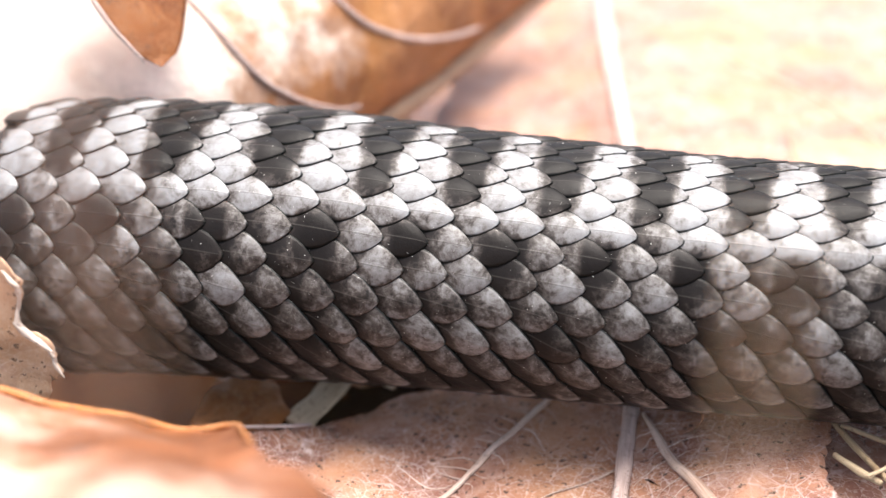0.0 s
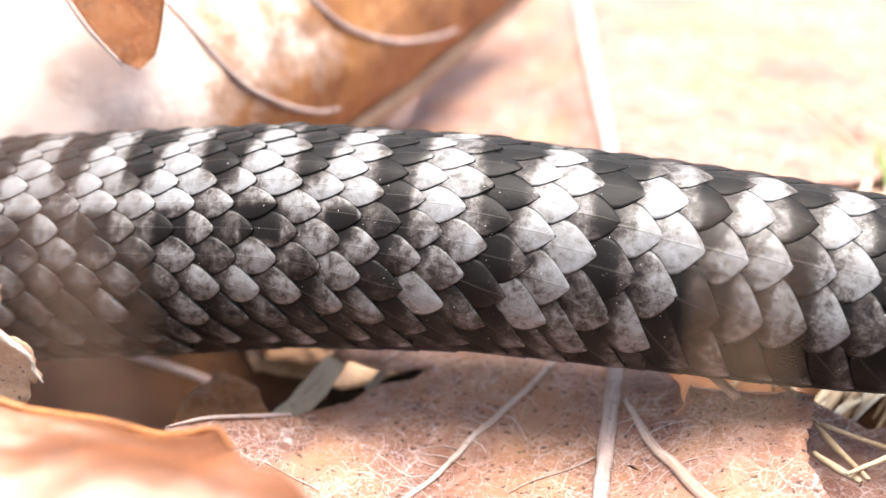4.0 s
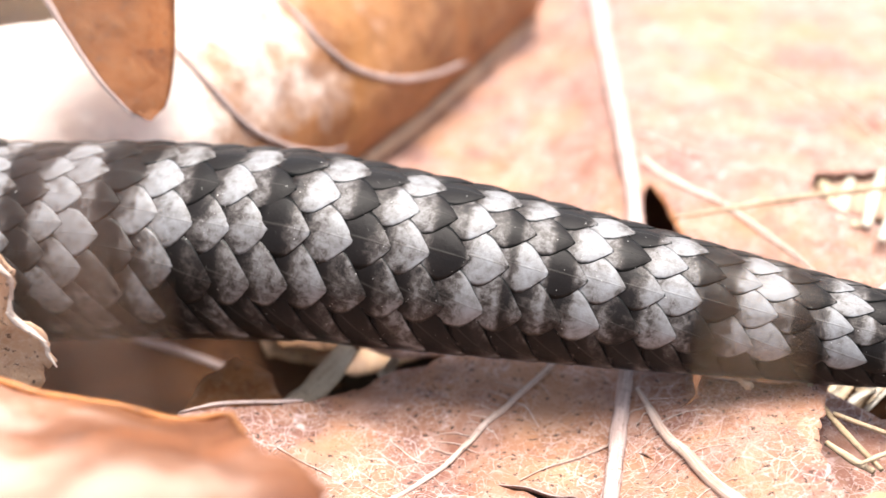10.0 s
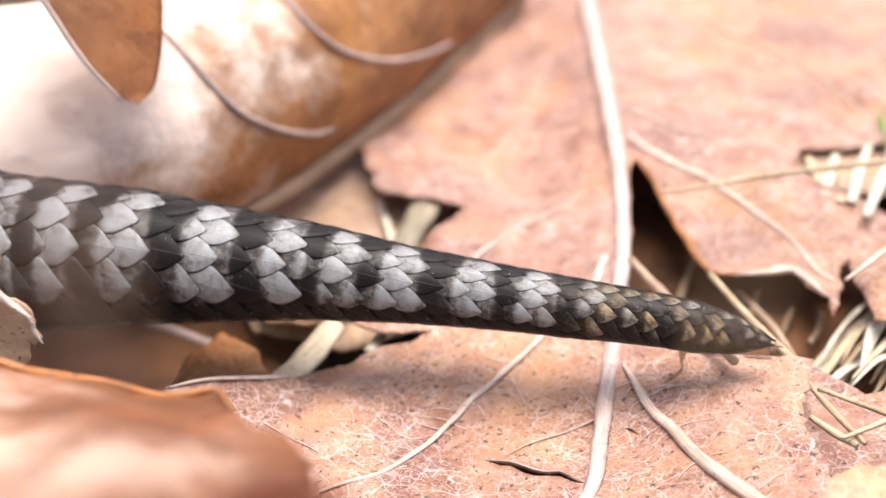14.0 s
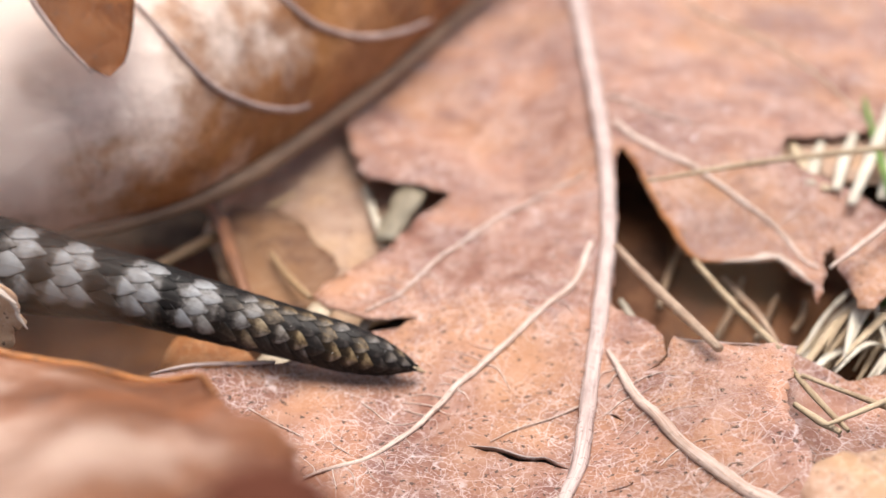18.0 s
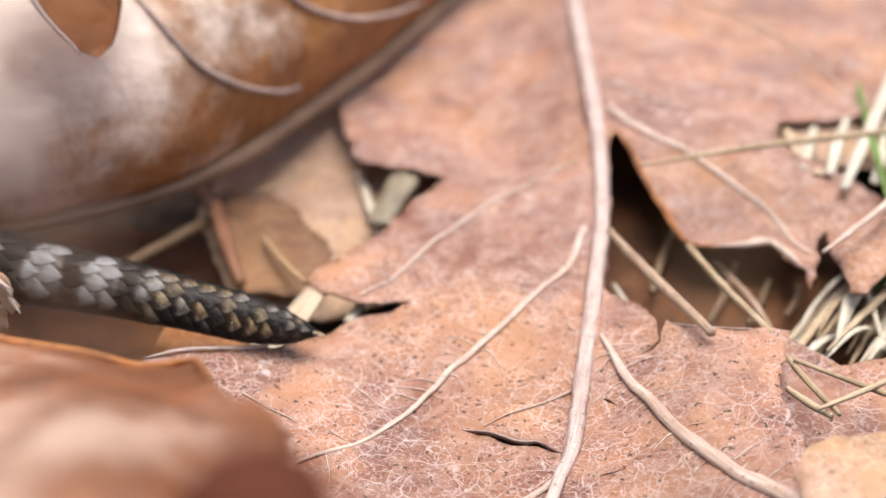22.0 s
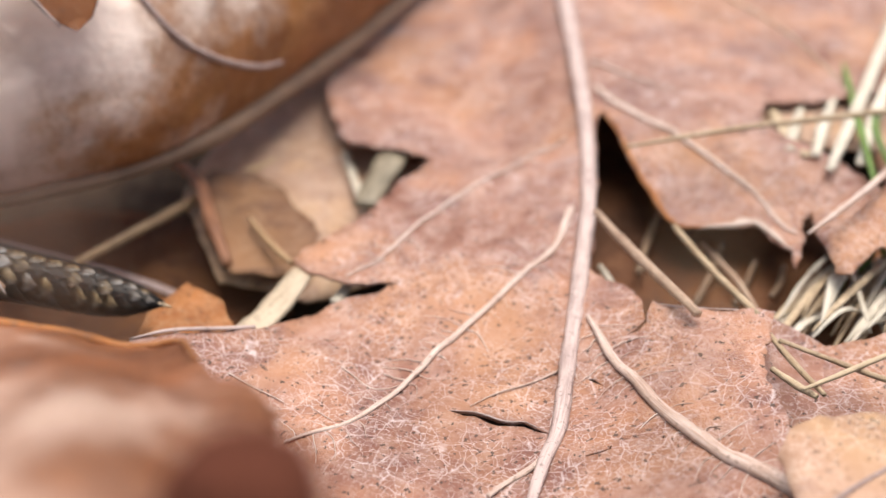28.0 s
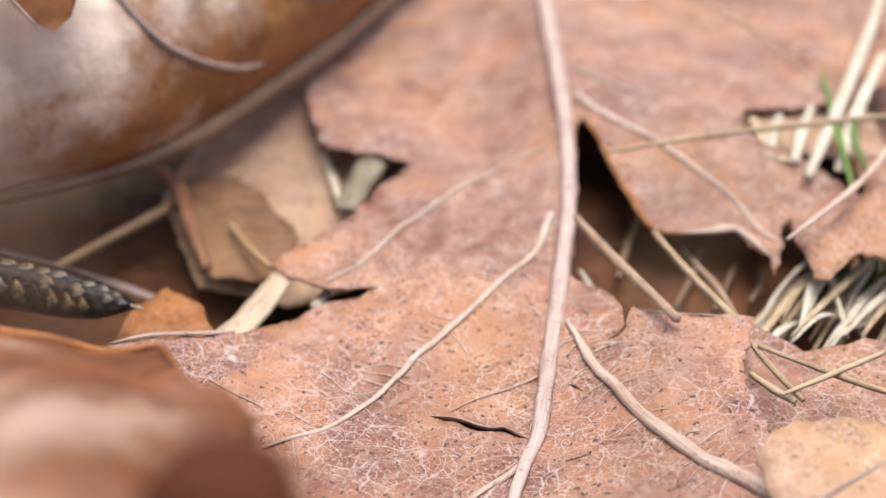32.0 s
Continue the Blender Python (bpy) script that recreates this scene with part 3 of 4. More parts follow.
# orange tube along the edge, added for the light glowing through the rim
part("rolled_rim", tube("rolled_rim", [(x, y, near_height(x, y) + 0.05) for x, y in NEAR_EDGE[:8]],
                        (0.2, 0.24, 0.24, 0.2, 0.12), M_ORANGE, 8, 6, 0.8, 0.2), NEAR, "thin orange rim, coloured as light glowing through it")

# a dark rounded stub just before the lens
tx, ty, tz = (-4.3, -47.8, 24.85)
STUB = thing("leaf_stalk_stub", "dark brown rounded leaf stalk end, blurred, close by", "stalk")
part("stalk", tube("stalk", [(tx - 3, ty + 1.5, -8), (tx - 1.6, ty + 0.6, tz - 11), (tx - 0.3, ty, tz - 3.0), (tx, ty, tz - 1.4), (tx, ty, tz - 0.45), (tx, ty, tz)],
                   (0.9, 1.3, 1.95, 1.9, 1.35, 0.3), M_STUB, 16, 6), STUB)

# upright ragged leaf scrap
RAG = thing("ragged_leaf", "pinkish torn leaf scrap standing upright, frayed pale edge", "leaf", "loose dry leaves")
rag = part("blade", blade_mesh("blade", [(-31.4, 14.3), (-27.5, 14.0), (-24.3, 13.4), (-24.1, 12.4), (-23.6, 11.9), (-23.8, 10.8), (-24.1, 10.1), (-23.7, 9.4), (-23.1, 8.8), (-22.6, 8.0), (-22.5, 7.4), (-22.1, 6.7), (-23.0, 6.3), (-23.4, 5.3), (-24.9, 4.1), (-27.2, 1.7), (-36.0, 0.9)], lambda x, y: 0.4 * noise.noise((x * 0.3, y * 0.3, 4)), M_RAGGED, 0.6, 0.2, 0.16, (), 15), RAG)
rag.matrix_basis = pose(0, -15.0 * MM, 0, 90, 0, 0)
rnd = random.Random(5)
FRAY = [(-24.2, 12.9), (-24.0, 12.3), (-23.5, 11.8), (-23.7, 10.8), (-24.0, 10.1), (-23.6, 9.4), (-23.0, 8.8), (-22.5, 8.0), (-22.4, 7.4), (-22.0, 6.7), (-22.9, 6.2)]
for a in range(0, len(FRAY) - 3, 2):
    rim = [(x + rnd.uniform(-0.12, 0.12), -15.2 - rnd.uniform(0, 0.25), z + rnd.uniform(-0.1, 0.1)) for x, z in FRAY[a:a + 4]]
    w = rnd.uniform(0.1, 0.19)
    part("curled_edge", tube("curled_edge", rim, (w * 0.3, w, w * 1.2, w * 0.3), M_FRINGE, 8, 6, 0.8, 0.9, a), RAG, "silvery curled edge")


# ---- the rolled leaf ----
RIB_LINE = curve_points([(-35.8, 2.7, 0.5), (-30.1, 4.7, 0.5), (-25.0, 7.2, 0.5), (-20.9, 9.8, 0.5), (-17.6, 13.7, 0.5), (-14.4, 19.2, 0.5),
                         (-11.2, 25.0, 0.5), (-8.5, 31.0, 0.5), (-4.7, 40.1, 0.5), (3.6, 60.0, 0.5)], 12)
RIB_RUN = np.concatenate(([0.0], np.cumsum([(q - p).length for p, q in zip(RIB_LINE, RIB_LINE[1:])])))


def on_rib(d):
    return Vector([float(np.interp(d, RIB_RUN, [p[i] for p in RIB_LINE])) for i in range(3)])


def roll_point(u, v, lift=0.0):
    """u along the rib, v round the roll from the rib over the top."""
    d = u * RIB_RUN[-1]
    way = (on_rib(d + 2) - on_rib(d - 2)).normalized()
    out = way.cross(Vector((0, 0, 1))).normalized()
    up = out.cross(way)
    big, a0, a = 10.0, radians(-28), radians(-28 + 175 * v)
    r = big + lift + 0.35 * noise.noise((u * 9, v * 6, 3)) + 0.14 * noise.noise((u * 40, v * 22, 5))
    return on_rib(d) - big * (math.cos(a0) * out + math.sin(a0) * up) + r * (math.cos(a) * out + math.sin(a) * up)


ROLL = thing("rolled_leaf", "large dry leaf rolled into a tube, brown below, pale on top with bright light painted in", "leaf", "loose dry leaves")
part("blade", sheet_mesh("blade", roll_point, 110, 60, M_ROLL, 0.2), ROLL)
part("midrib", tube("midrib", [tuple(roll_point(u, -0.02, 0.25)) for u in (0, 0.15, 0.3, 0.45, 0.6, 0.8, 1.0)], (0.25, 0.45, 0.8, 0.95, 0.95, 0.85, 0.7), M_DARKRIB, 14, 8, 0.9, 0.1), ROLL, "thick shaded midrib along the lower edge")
for line in (((0.25, 0.50), (0.255, 0.42), (0.265, 0.34), (0.28, 0.27), (0.32, 0.19), (0.38, 0.115), (0.42, 0.09)), ((0.42, 0.52), (0.42, 0.45), (0.42, 0.38), (0.45, 0.28), (0.52, 0.19), (0.62, 0.12), (0.72, 0.07))):
    part("side_vein", tube("side_vein", [tuple(roll_point(u, v, 0.12)) for u, v in line], (0.1, 0.2, 0.26, 0.26, 0.2), M_RIB, 8, 6), ROLL, "pale curved side vein")


def lobe_sheet(p, q):
    """A curled rust sheet added over the roll for its shaded inner lobe, from its wide end down to a point."""
    u = 0.5 + (p - 0.5) * (1 - q) ** 0.55 / max(0.02, 1 - q) * 1.0 if q < 0.98 else 0.5
    a, b, c = Vector((-30.2, 7.7, 22.8)), Vector((-22.6, 15.8, 20.7)), Vector((-22.4, 4.5, 12.3))
    w = a.lerp(b, u).lerp(c, q)  # blunt point
    return w + Vector((0, -2.2, 1.6)) * math.sin(math.pi * p) * (1 - q)


# separate sheet set before the roll in place of its shaded inner face
part("torn_scrap", sheet_mesh("torn_scrap", lobe_sheet, 14, 16, M_RUST, 0.2), ROLL, "added rust-brown sheet standing for the roll's shaded inner lobe")
part("scrap_rim", tube("scrap_rim", [tuple(lobe_sheet(0.02, q) + Vector((0, -0.2, 0))) for q in (0, 0.25, 0.5, 0.75, 0.96)], (0.2, 0.22, 0.2, 0.16, 0.1), M_RIB, 8, 6), ROLL, "pale curled rim")


# ---- straw, twigs, grass ----
STRAWS = (
    ([(-26.2, 5.9, -5.5), (-19.1, 13.0, -4.6), (-15.0, 17.7, -4.4), (-10.6, 21.7, -4.2)], (0.3, 0.4, 0.38, 0.2), M_FADED, 1.0),
    ([(-8.4, 22.8, -4.2), (-6.8, 15.4, -4.0), (-5.5, 9.3, -3.6)], (0.4, 0.36, 0.3), M_WHITE, 0.6),
    ([(-13.9, 9.3, -3.6), (-12.0, 5.6, -3.4), (-10.2, 2.5, -3.0)], (0.2, 0.26, 0.2), M_FADED, 1.0),
    ([(-20.9, 17.0, -3.0), (-18.4, 14.0, -3.2), (-16.6, 8.9, -3.6), (-14.9, 4.6, -4.6)], (0.35, 0.55, 0.55, 0.4), M_RUSTRIB, 1.0),
    ([(-12.3, -6.1, -3.0), (-10.7, -3.4, -2.6), (-9.1, 0.3, -2.2)], (1.15, 1.0, 0.85), M_CHIP, 0.22),
    ([(-7.0, -1.9, -3.2), (-6.2, 0.1, -3.0), (-5.9, 1.9, -2.9)], (0.4, 0.35, 0.3), M_WHITE, 0.4),
    ([(9.9, 3.2, 0.6), (11.2, -0.5, 0.6), (12.8, -4.7, 0.8), (14.4, -9.3, 1.2)], (0.22, 0.32, 0.32, 0.27), M_TWIG, 1.0),
    ([(15.3, 3.9, -1.0), (16.6, -2.2, -0.4), (17.9, -9.0, 0.9)], (0.2, 0.24, 0.2), M_STRAW, 1.0),
    ([(12.2, 7.3, 3.2), (20.1, 9.8, 3.3), (26.2, 11.1, 3.4), (31.1, 12.1, 3.5), (39.2, 14.1, 3.2)], (0.12, 0.2, 0.22, 0.22, 0.2), M_STRAW, 1.0),
    ([(18.3, -9.4, 0.2), (19.1, -12.8, 0.4), (19.9, -16.1, 0.8)], (0.16, 0.2, 0.14), M_STRAW, 1.0),
    ([(18.7, -11.0, 0.6), (21.2, -12.7, 0.5), (23.7, -14.6, 0.6), (27.1, -16.3, 0.5)], (0.12, 0.16, 0.17, 0.14), M_STRAW, 1.0),
    ([(18.8, -15.9, 1.0), (21.3, -14.4, 0.9), (24.3, -12.6, 0.8), (29.5, -9.4, 0.6)], (0.1, 0.16, 0.16, 0.14), M_STRAW, 1.0),
    ([(17.9, -13.1, 0.2), (18.8, -14.8, 0.4), (19.6, -15.9, 0.5)], (0.16, 0.22, 0.15), M_STRAW, 1.0),
    ([(18.1, 7.3, -4.5), (19.5, 2.2, -4.2), (19.9, -3.3, -3.5)], (0.2, 0.25, 0.2), M_TWIG, 1.0),
    ([(-3.2, 19.6, -2.6), (-4.4, 14.8, -2.5), (-5.7, 9.4, -2.6)], (1.0, 1.2, 0.9), M_OLIVE, 0.3),
    ([(19.6, 7.7, -4.8), (18.0, 3.4, -4.5), (16.2, -0.6, -4.2)], (0.2, 0.26, 0.2), M_DARKSTRAW, 1.0),
    ([(21.5, 5.5, -4.8), (20.3, 2.6, -4.5), (18.8, -0.6, -4.2)], (0.18, 0.24, 0.2), M_DARKSTRAW, 1.0),
    ([(15.9, 12.4, -5.0), (14.4, 8.0, -4.7), (13.1, 3.4, -4.4)], (0.2, 0.3, 0.24), M_DARKSTRAW, 1.0),
    ([(23.3, 4.8, -4.8), (22.5, 2.4, -4.5), (21.4, 0.3, -4.2)], (0.2, 0.26, 0.2), M_DARKSTRAW, 1.0),
    ([(10.2, 1.5, -2.6), (10.8, -1.5, -2.4), (10.8, -4.2, -2.2)], (0.2, 0.25, 0.2), M_WHITE, 1.0),
    ([(20.5, 46.1, 2.6), (21.5, 40.8, 2.6), (25.2, 35.2, 2.6), (28.0, 28.3, 2.6), (29.4, 21.5, 2.6), (29.9, 17.0, 2.6)], (0.1, 0.13, 0.13, 0.12, 0.1, 0.07), M_TWIG, 1.0),
)
for i, (ctrl, radii, mat, flat) in enumerate(STRAWS):
    kind = {M_STRAW: ("straw", "thin golden dry grass stalk"), M_WHITE: ("straw", "pale bleached flattened straw"), M_DARKSTRAW: ("straw", "dull brown grass stalk in the gap"), M_OLIVE: ("straw_chip", "flat grey-olive piece of weathered straw"), M_CHIP: ("straw_chip", "broad flat piece of pale straw"),
            M_FADED: ("straw", "dull tan dry grass stalk"), M_TWIG: ("twig", "thin grey-brown twig across the gap"), M_RUSTRIB: ("leaf_stalk", "rust-brown curled leaf stalk")}[mat]
    ob = thing(kind[0], kind[1] + (" on the leaves" if i % 2 else " among the leaves"), kind[0], "loose straws")
    part("stalk", tube("stalk", ctrl, radii, mat, 9, 6, flat, 0.2, i), ob)

GRASS = (
    ([(27.0, 9.9, 0.0), (30.5, 16.8, 1.0), (37.1, 30.8, 2.0), (41.7, 41.6, 3.0)], (0.32, 0.5, 0.48, 0.35), M_WHITE),
    ([(29.4, 10.7, 0.0), (32.5, 17.8, 1.0), (38.3, 29.5, 1.0)], (0.35, 0.5, 0.35), M_WHITE),
    ([(26.4, 11.6, 0.2), (28.3, 16.6, 0.4), (30.3, 21.1, 0.6)], (0.36, 0.45, 0.3), M_WHITE),
    ([(24.8, 12.5, 0.2), (25.7, 15.2, 0.4), (27.0, 18.6, 0.6)], (0.36, 0.45, 0.3), M_WHITE),
    ([(25.9, 11.8, 0.1), (25.1, 15.6, 0.2), (25.0, 18.9, 0.2)], (0.4, 0.5, 0.4), M_STRAW),
    ([(29.7, 8.2, 0.0), (30.2, 14.0, 1.0), (31.6, 22.8, 1.0), (32.2, 26.1, 1.0)], (0.2, 0.3, 0.25, 0.1), M_MOSS),
    ([(31.4, 10.7, 0.0), (31.5, 14.9, 1.0), (34.1, 21.8, 1.0)], (0.2, 0.3, 0.1), M_MOSS),
)
BACK_TUFT = thing("grass_tuft", "broad bleached grass blades with green moss shoots, out of focus", "grass")
for i, (ctrl, radii, mat) in enumerate(GRASS):
    part("moss_shoot" if mat == M_MOSS else "blade", tube("blade", ctrl, radii, mat, 8, 6, 0.35, 0.1, i + 40), BACK_TUFT, "green moss shoot" if mat == M_MOSS else "")

# tuft of dry grass lying beside the leaf
TUFT = thing("grass_tuft", "tuft of short bleached dry grass lying beside the leaf", "grass")
ax, ay = (28.5, 2.8)
bx, by = (22.5, -6.1)
rnd = random.Random(11)
for i in range(30):
    k, m = rnd.uniform(-1, 1), rnd.uniform(-1, 1)
    sx, sy = ax + k * 4.2 + rnd.uniform(0, 2.5), ay + m * 3.0 + rnd.uniform(0, 3)
    ex, ey = bx + k * 4.0 + rnd.uniform(-1.6, 1.6), by + m * 2.0 + rnd.uniform(-1, 1)
    z0, z1 = rnd.uniform(-5.0, -2.4), rnd.uniform(-5.0, -1.8)
    if i % 5 == 0:
        ex = sx + rnd.uniform(-1.5, 2.5)
    bend = rnd.uniform(-0.3, 0.3)
    ctrl = [(sx, sy, z0), (sx * 0.65 + ex * 0.35 + bend, sy * 0.65 + ey * 0.35, z0 + 0.5), (sx * 0.3 + ex * 0.7 + bend * 0.8, sy * 0.3 + ey * 0.7, z1 + 0.4), (ex, ey, z1)]
    w = rnd.uniform(0.2, 0.42)
    part("blade", tube("blade", ctrl, (w * 0.7, w, w * 0.9, w * 0.25), M_WHITE if rnd.random() < 0.55 else M_STRAW, 7, 4, 0.5, 0.1, i), TUFT)
for i in range(12):
    x, y = ax + rnd.uniform(-2, 4), ay + rnd.uniform(-1, 4)
    part("moss_shoot", tube("moss_shoot", [(x, y, -6.0), (x + 0.3, y, -3.5), (x + rnd.uniform(-1.5, 1.5), y + 0.5, -1.6 + rnd.uniform(0, 1.5))], (0.2, 0.26, 0.06), M_MOSS, 6, 4), TUFT, "green moss shoot")

# thin stalks standing right before the lens
for (x, y, z), w, droops in (((2.75, -56.6, 36.6), 0.09, False), ((-4.32, -57.17, 36.28), 0.085, True), ((-4.02, -56.60, 35.82), 0.075, True)):
    ob = thing("grass_stalk", "hair-thin dry stalk close before the lens", "grass", "near stalks")
    if droops:
        ctrl = [(x - 45, y + 4, -8), (x - 30, y + 3, 30), (x - 8, y + 0.5, z + 16), (x - 0.6, y, z + 8), (x, y, z), (x + 0.1, y + 0.8, z - 4.2)]
    else:
        ctrl = [(x * 1.4, y + 3, -8), (x * 1.15, y + 1, z - 25), (x, y, z - 6), (x, y, z)]
    part("stalk", tube("stalk", ctrl, (w * 1.6, w * 1.5, w, w, w * 0.4), M_HAZE, 7, 6), ob)

# ---- the snake ----
BARS = (6.4, 9.4, 12.6, 16.0, 20.0, 23.3, 26.3, 30.5, 35.2, 39.0, 42.2, 44.6, 48.6, 52.8, 56.9, 61.3, 66.5, 71.8, 76.6, 80.7, 85.3,
        89.6, 93.8, 98.2, 102.9, 107.4, 112.0, 116.6, 121.2, 126.6, 132.4, 137.2, 142)
GIRTH = ((-2, 0.05), (0, 0.22), (0.8, 0.62), (2, 1.05), (4, 1.4), (8, 1.56), (14, 1.82), (20, 2.2), (25, 2.72), (30, 3.22), (36, 3.82), (45, 4.55), (55, 5.2), (65, 5.52),
         (80, 5.95), (95, 6.3), (105, 6.55), (116, 6.9), (125, 7.4), (140, 7.7), (160, 7.8))
STEP = ((0, 0.38), (8, 0.58), (16, 0.74), (25, 0.92), (45, 1.0), (64, 1.02), (78, 1.03), (88, 1.08), (160, 1.14))
ROWS = ((0, 2.6), (6, 3.3), (13, 4.15), (60, 4.25), (64, 5.0), (68, 6.3), (74, 8.0), (80, 9.2), (90, 10.0), (160, 10.2))  # scale rows from the spine to the belly
TIP = ((0, 113.1), (0.5, 106.1), (1, 100.7), (1.5, 93.3), (2, 88.3), (2.5, 83.3), (3, 79.1), (3.5, 74.8), (4, 70.9), (4.5, 67.0), (6.5, 60.5), (7, 58.7), (8, 55.5), (8.5, 53.3), (9, 51.9), (9.5, 47.8), (10, 44.6), (10.5, 40.3), (11, 35.5), (11.5, 31.8), (12, 28.7), (12.5, 25.0), (13, 21.9), (13.5, 18.7), (14, 15.9), (14.5, 13.0), (16.5, 2.5), (17, 1.0), (17.5, -0.4), (18, -2.9), (18.5, -5.0), (19, -5.5), (19.5, -5.7), (20, -7.2), (20.5, -7.8), (21, -8.2), (22.5, -8.6), (23, -9.1), (23.5, -12.3), (24, -15.3), (24.5, -15.9), (26.5, -17.0), (28, -17.2), (32, -17.6))
BACK = ((0, 1.09), (9, 1.09), (11, 1.08), (13, 1.05), (14.5, 1.025), (17, 1.0), (32, 1.0))  # how far back the body crawls, against the line below
LIE_AT = (-28, -20, -10, 0, 10, 20)
LIE = (
    (0, 8.6, 9.4, 9.7, 9.5, 9.3, 9.4), (2, 8.5, 9.2, 9.6, 9.7, 10.0, 9.9), (4, 8.1, 9.1, 10.5, 10.9, 10.4, 9.7), (6.5, 8.3, 9.8, 10.8, 10.7, 9.6, 8.7),
    (9, 7.9, 9.1, 10.0, 9.7, 8.8, 8.0), (11, 7.4, 8.2, 8.2, 7.0, 6.0, 4.9), (13, 6.1, 6.7, 6.8, 6.7, 5.9, 4.9), (14, 5.3, 5.9, 6.0, 5.5, 4.9, 3.7),
    (17, 4.7, 4.7, 2.9, 0.5, 0.3, 0.3), (18, 3.5, 2.7, 0.7, -1.3, -1.3, -1.3), (19, 3.5, 2.5, 0.6, -0.7, -0.7, -0.7), (23, 2.0, 1.3, -0.2, -0.3, -0.3, -0.3),
    (24, 1.1, 0.2, -1.0, -1.0, -1.0, -1.0), (28, 0.7, -0.3, -0.8, -0.8, -0.8, -0.8), (32, 0.7, -0.2, -0.6, -0.6, -0.6, -0.6))


def table(rows, x):
    return float(np.interp(x, [r[0] for r in rows], [r[1] for r in rows]))


def girth(s):
    return table(GIRTH, s)


def stout(s):
    """The body is stouter than the tail's own table says."""
    return 1 + 0.09 * smooth((s - 15) / 35)


def on_path(u, t):
    """Where the spine lies at u mm along its way, at t seconds."""
    x = u / math.hypot(1, 0.18)
    z = float(np.interp(t, [r[0] for r in LIE], [np.interp(u, LIE_AT, r[1:]) for r in LIE]))
    return Vector((x, -9.0 - 0.18 * x, z))


def row_angle(q):
    """Degrees from the spine for the share q of the rows: narrow rows on the back, broad ones low on the flank."""
    return math.copysign(102 * abs(q) + 18 * abs(q) ** 3, q)


def pigment(s, a):
    """The coat, 0 black to 1 chalky: dark saddles with white bars between, dark flank spots below the bars, mottled sides, dark belly edge."""
    k = min(range(len(BARS)), key=lambda i: abs(BARS[i] - s))
    gap = (BARS[min(k + 1, len(BARS) - 1)] - BARS[max(k - 1, 0)]) / 2
    off = abs(s - BARS[k]) / gap
    wide = 0.2 + 0.11 * smooth((a + 5) / 40)
    bar = smooth((wide + 0.05 - off) / 0.1)
    if a > 130:
        return 0.1
    cloud = noise.noise((s * 0.42, a * 0.045, 9.0))
    top = bar * smooth((a + 24) / 16) * 0.82
    if s < 48:
        low = 0.06 + bar * (0.7 - 0.15 * smooth((a - 70) / 30)) + 0.14 * max(0.0, cloud)
        v = top + (low - top) * smooth((a - 50) / 25)
        return v + (0.2 - v) * smooth((a - 98) / 12)
    side = 0.45 + 0.17 * bar - 0.26 * smooth((off - 0.34) / 0.12) + 0.3 * cloud
    if s < 76:
        v = top + (side - top) * smooth((a - 38) / 16)
    else:
        deep = smooth((s - 76) / 14)
        side = side + (0.47 + 0.2 * cloud - 0.1 * smooth((a - 70) / 30) - side) * deep
        collar = max(0.8 * bar, 0.62)
        spot = 0.5 * (1 - smooth((0.25 - off) / 0.08))
        v = top + (collar - top) * smooth((a - 31) / 8)
        v = v + (spot - v) * smooth((a - 42) / 7)
        v = v + (side - v) * smooth((a - 60) / 9)
    return v + (0.33 - v) * smooth((a - 98) / 12)


ALONG = (0.0, 0.15, 0.3, 0.45, 0.58, 0.7, 0.8, 0.88, 0.95, 1.0)
ROUND = (0.65, 0.85, 0.97, 1.0, 0.96, 0.83, 0.65, 0.46, 0.23, 0.04)
KITE = (0.7, 0.9, 1.0, 1.0, 0.9, 0.71, 0.5, 0.32, 0.15, 0.03)
ACROSS = (-1.0, -0.82, -0.45, 0.0, 0.45, 0.82, 1.0)


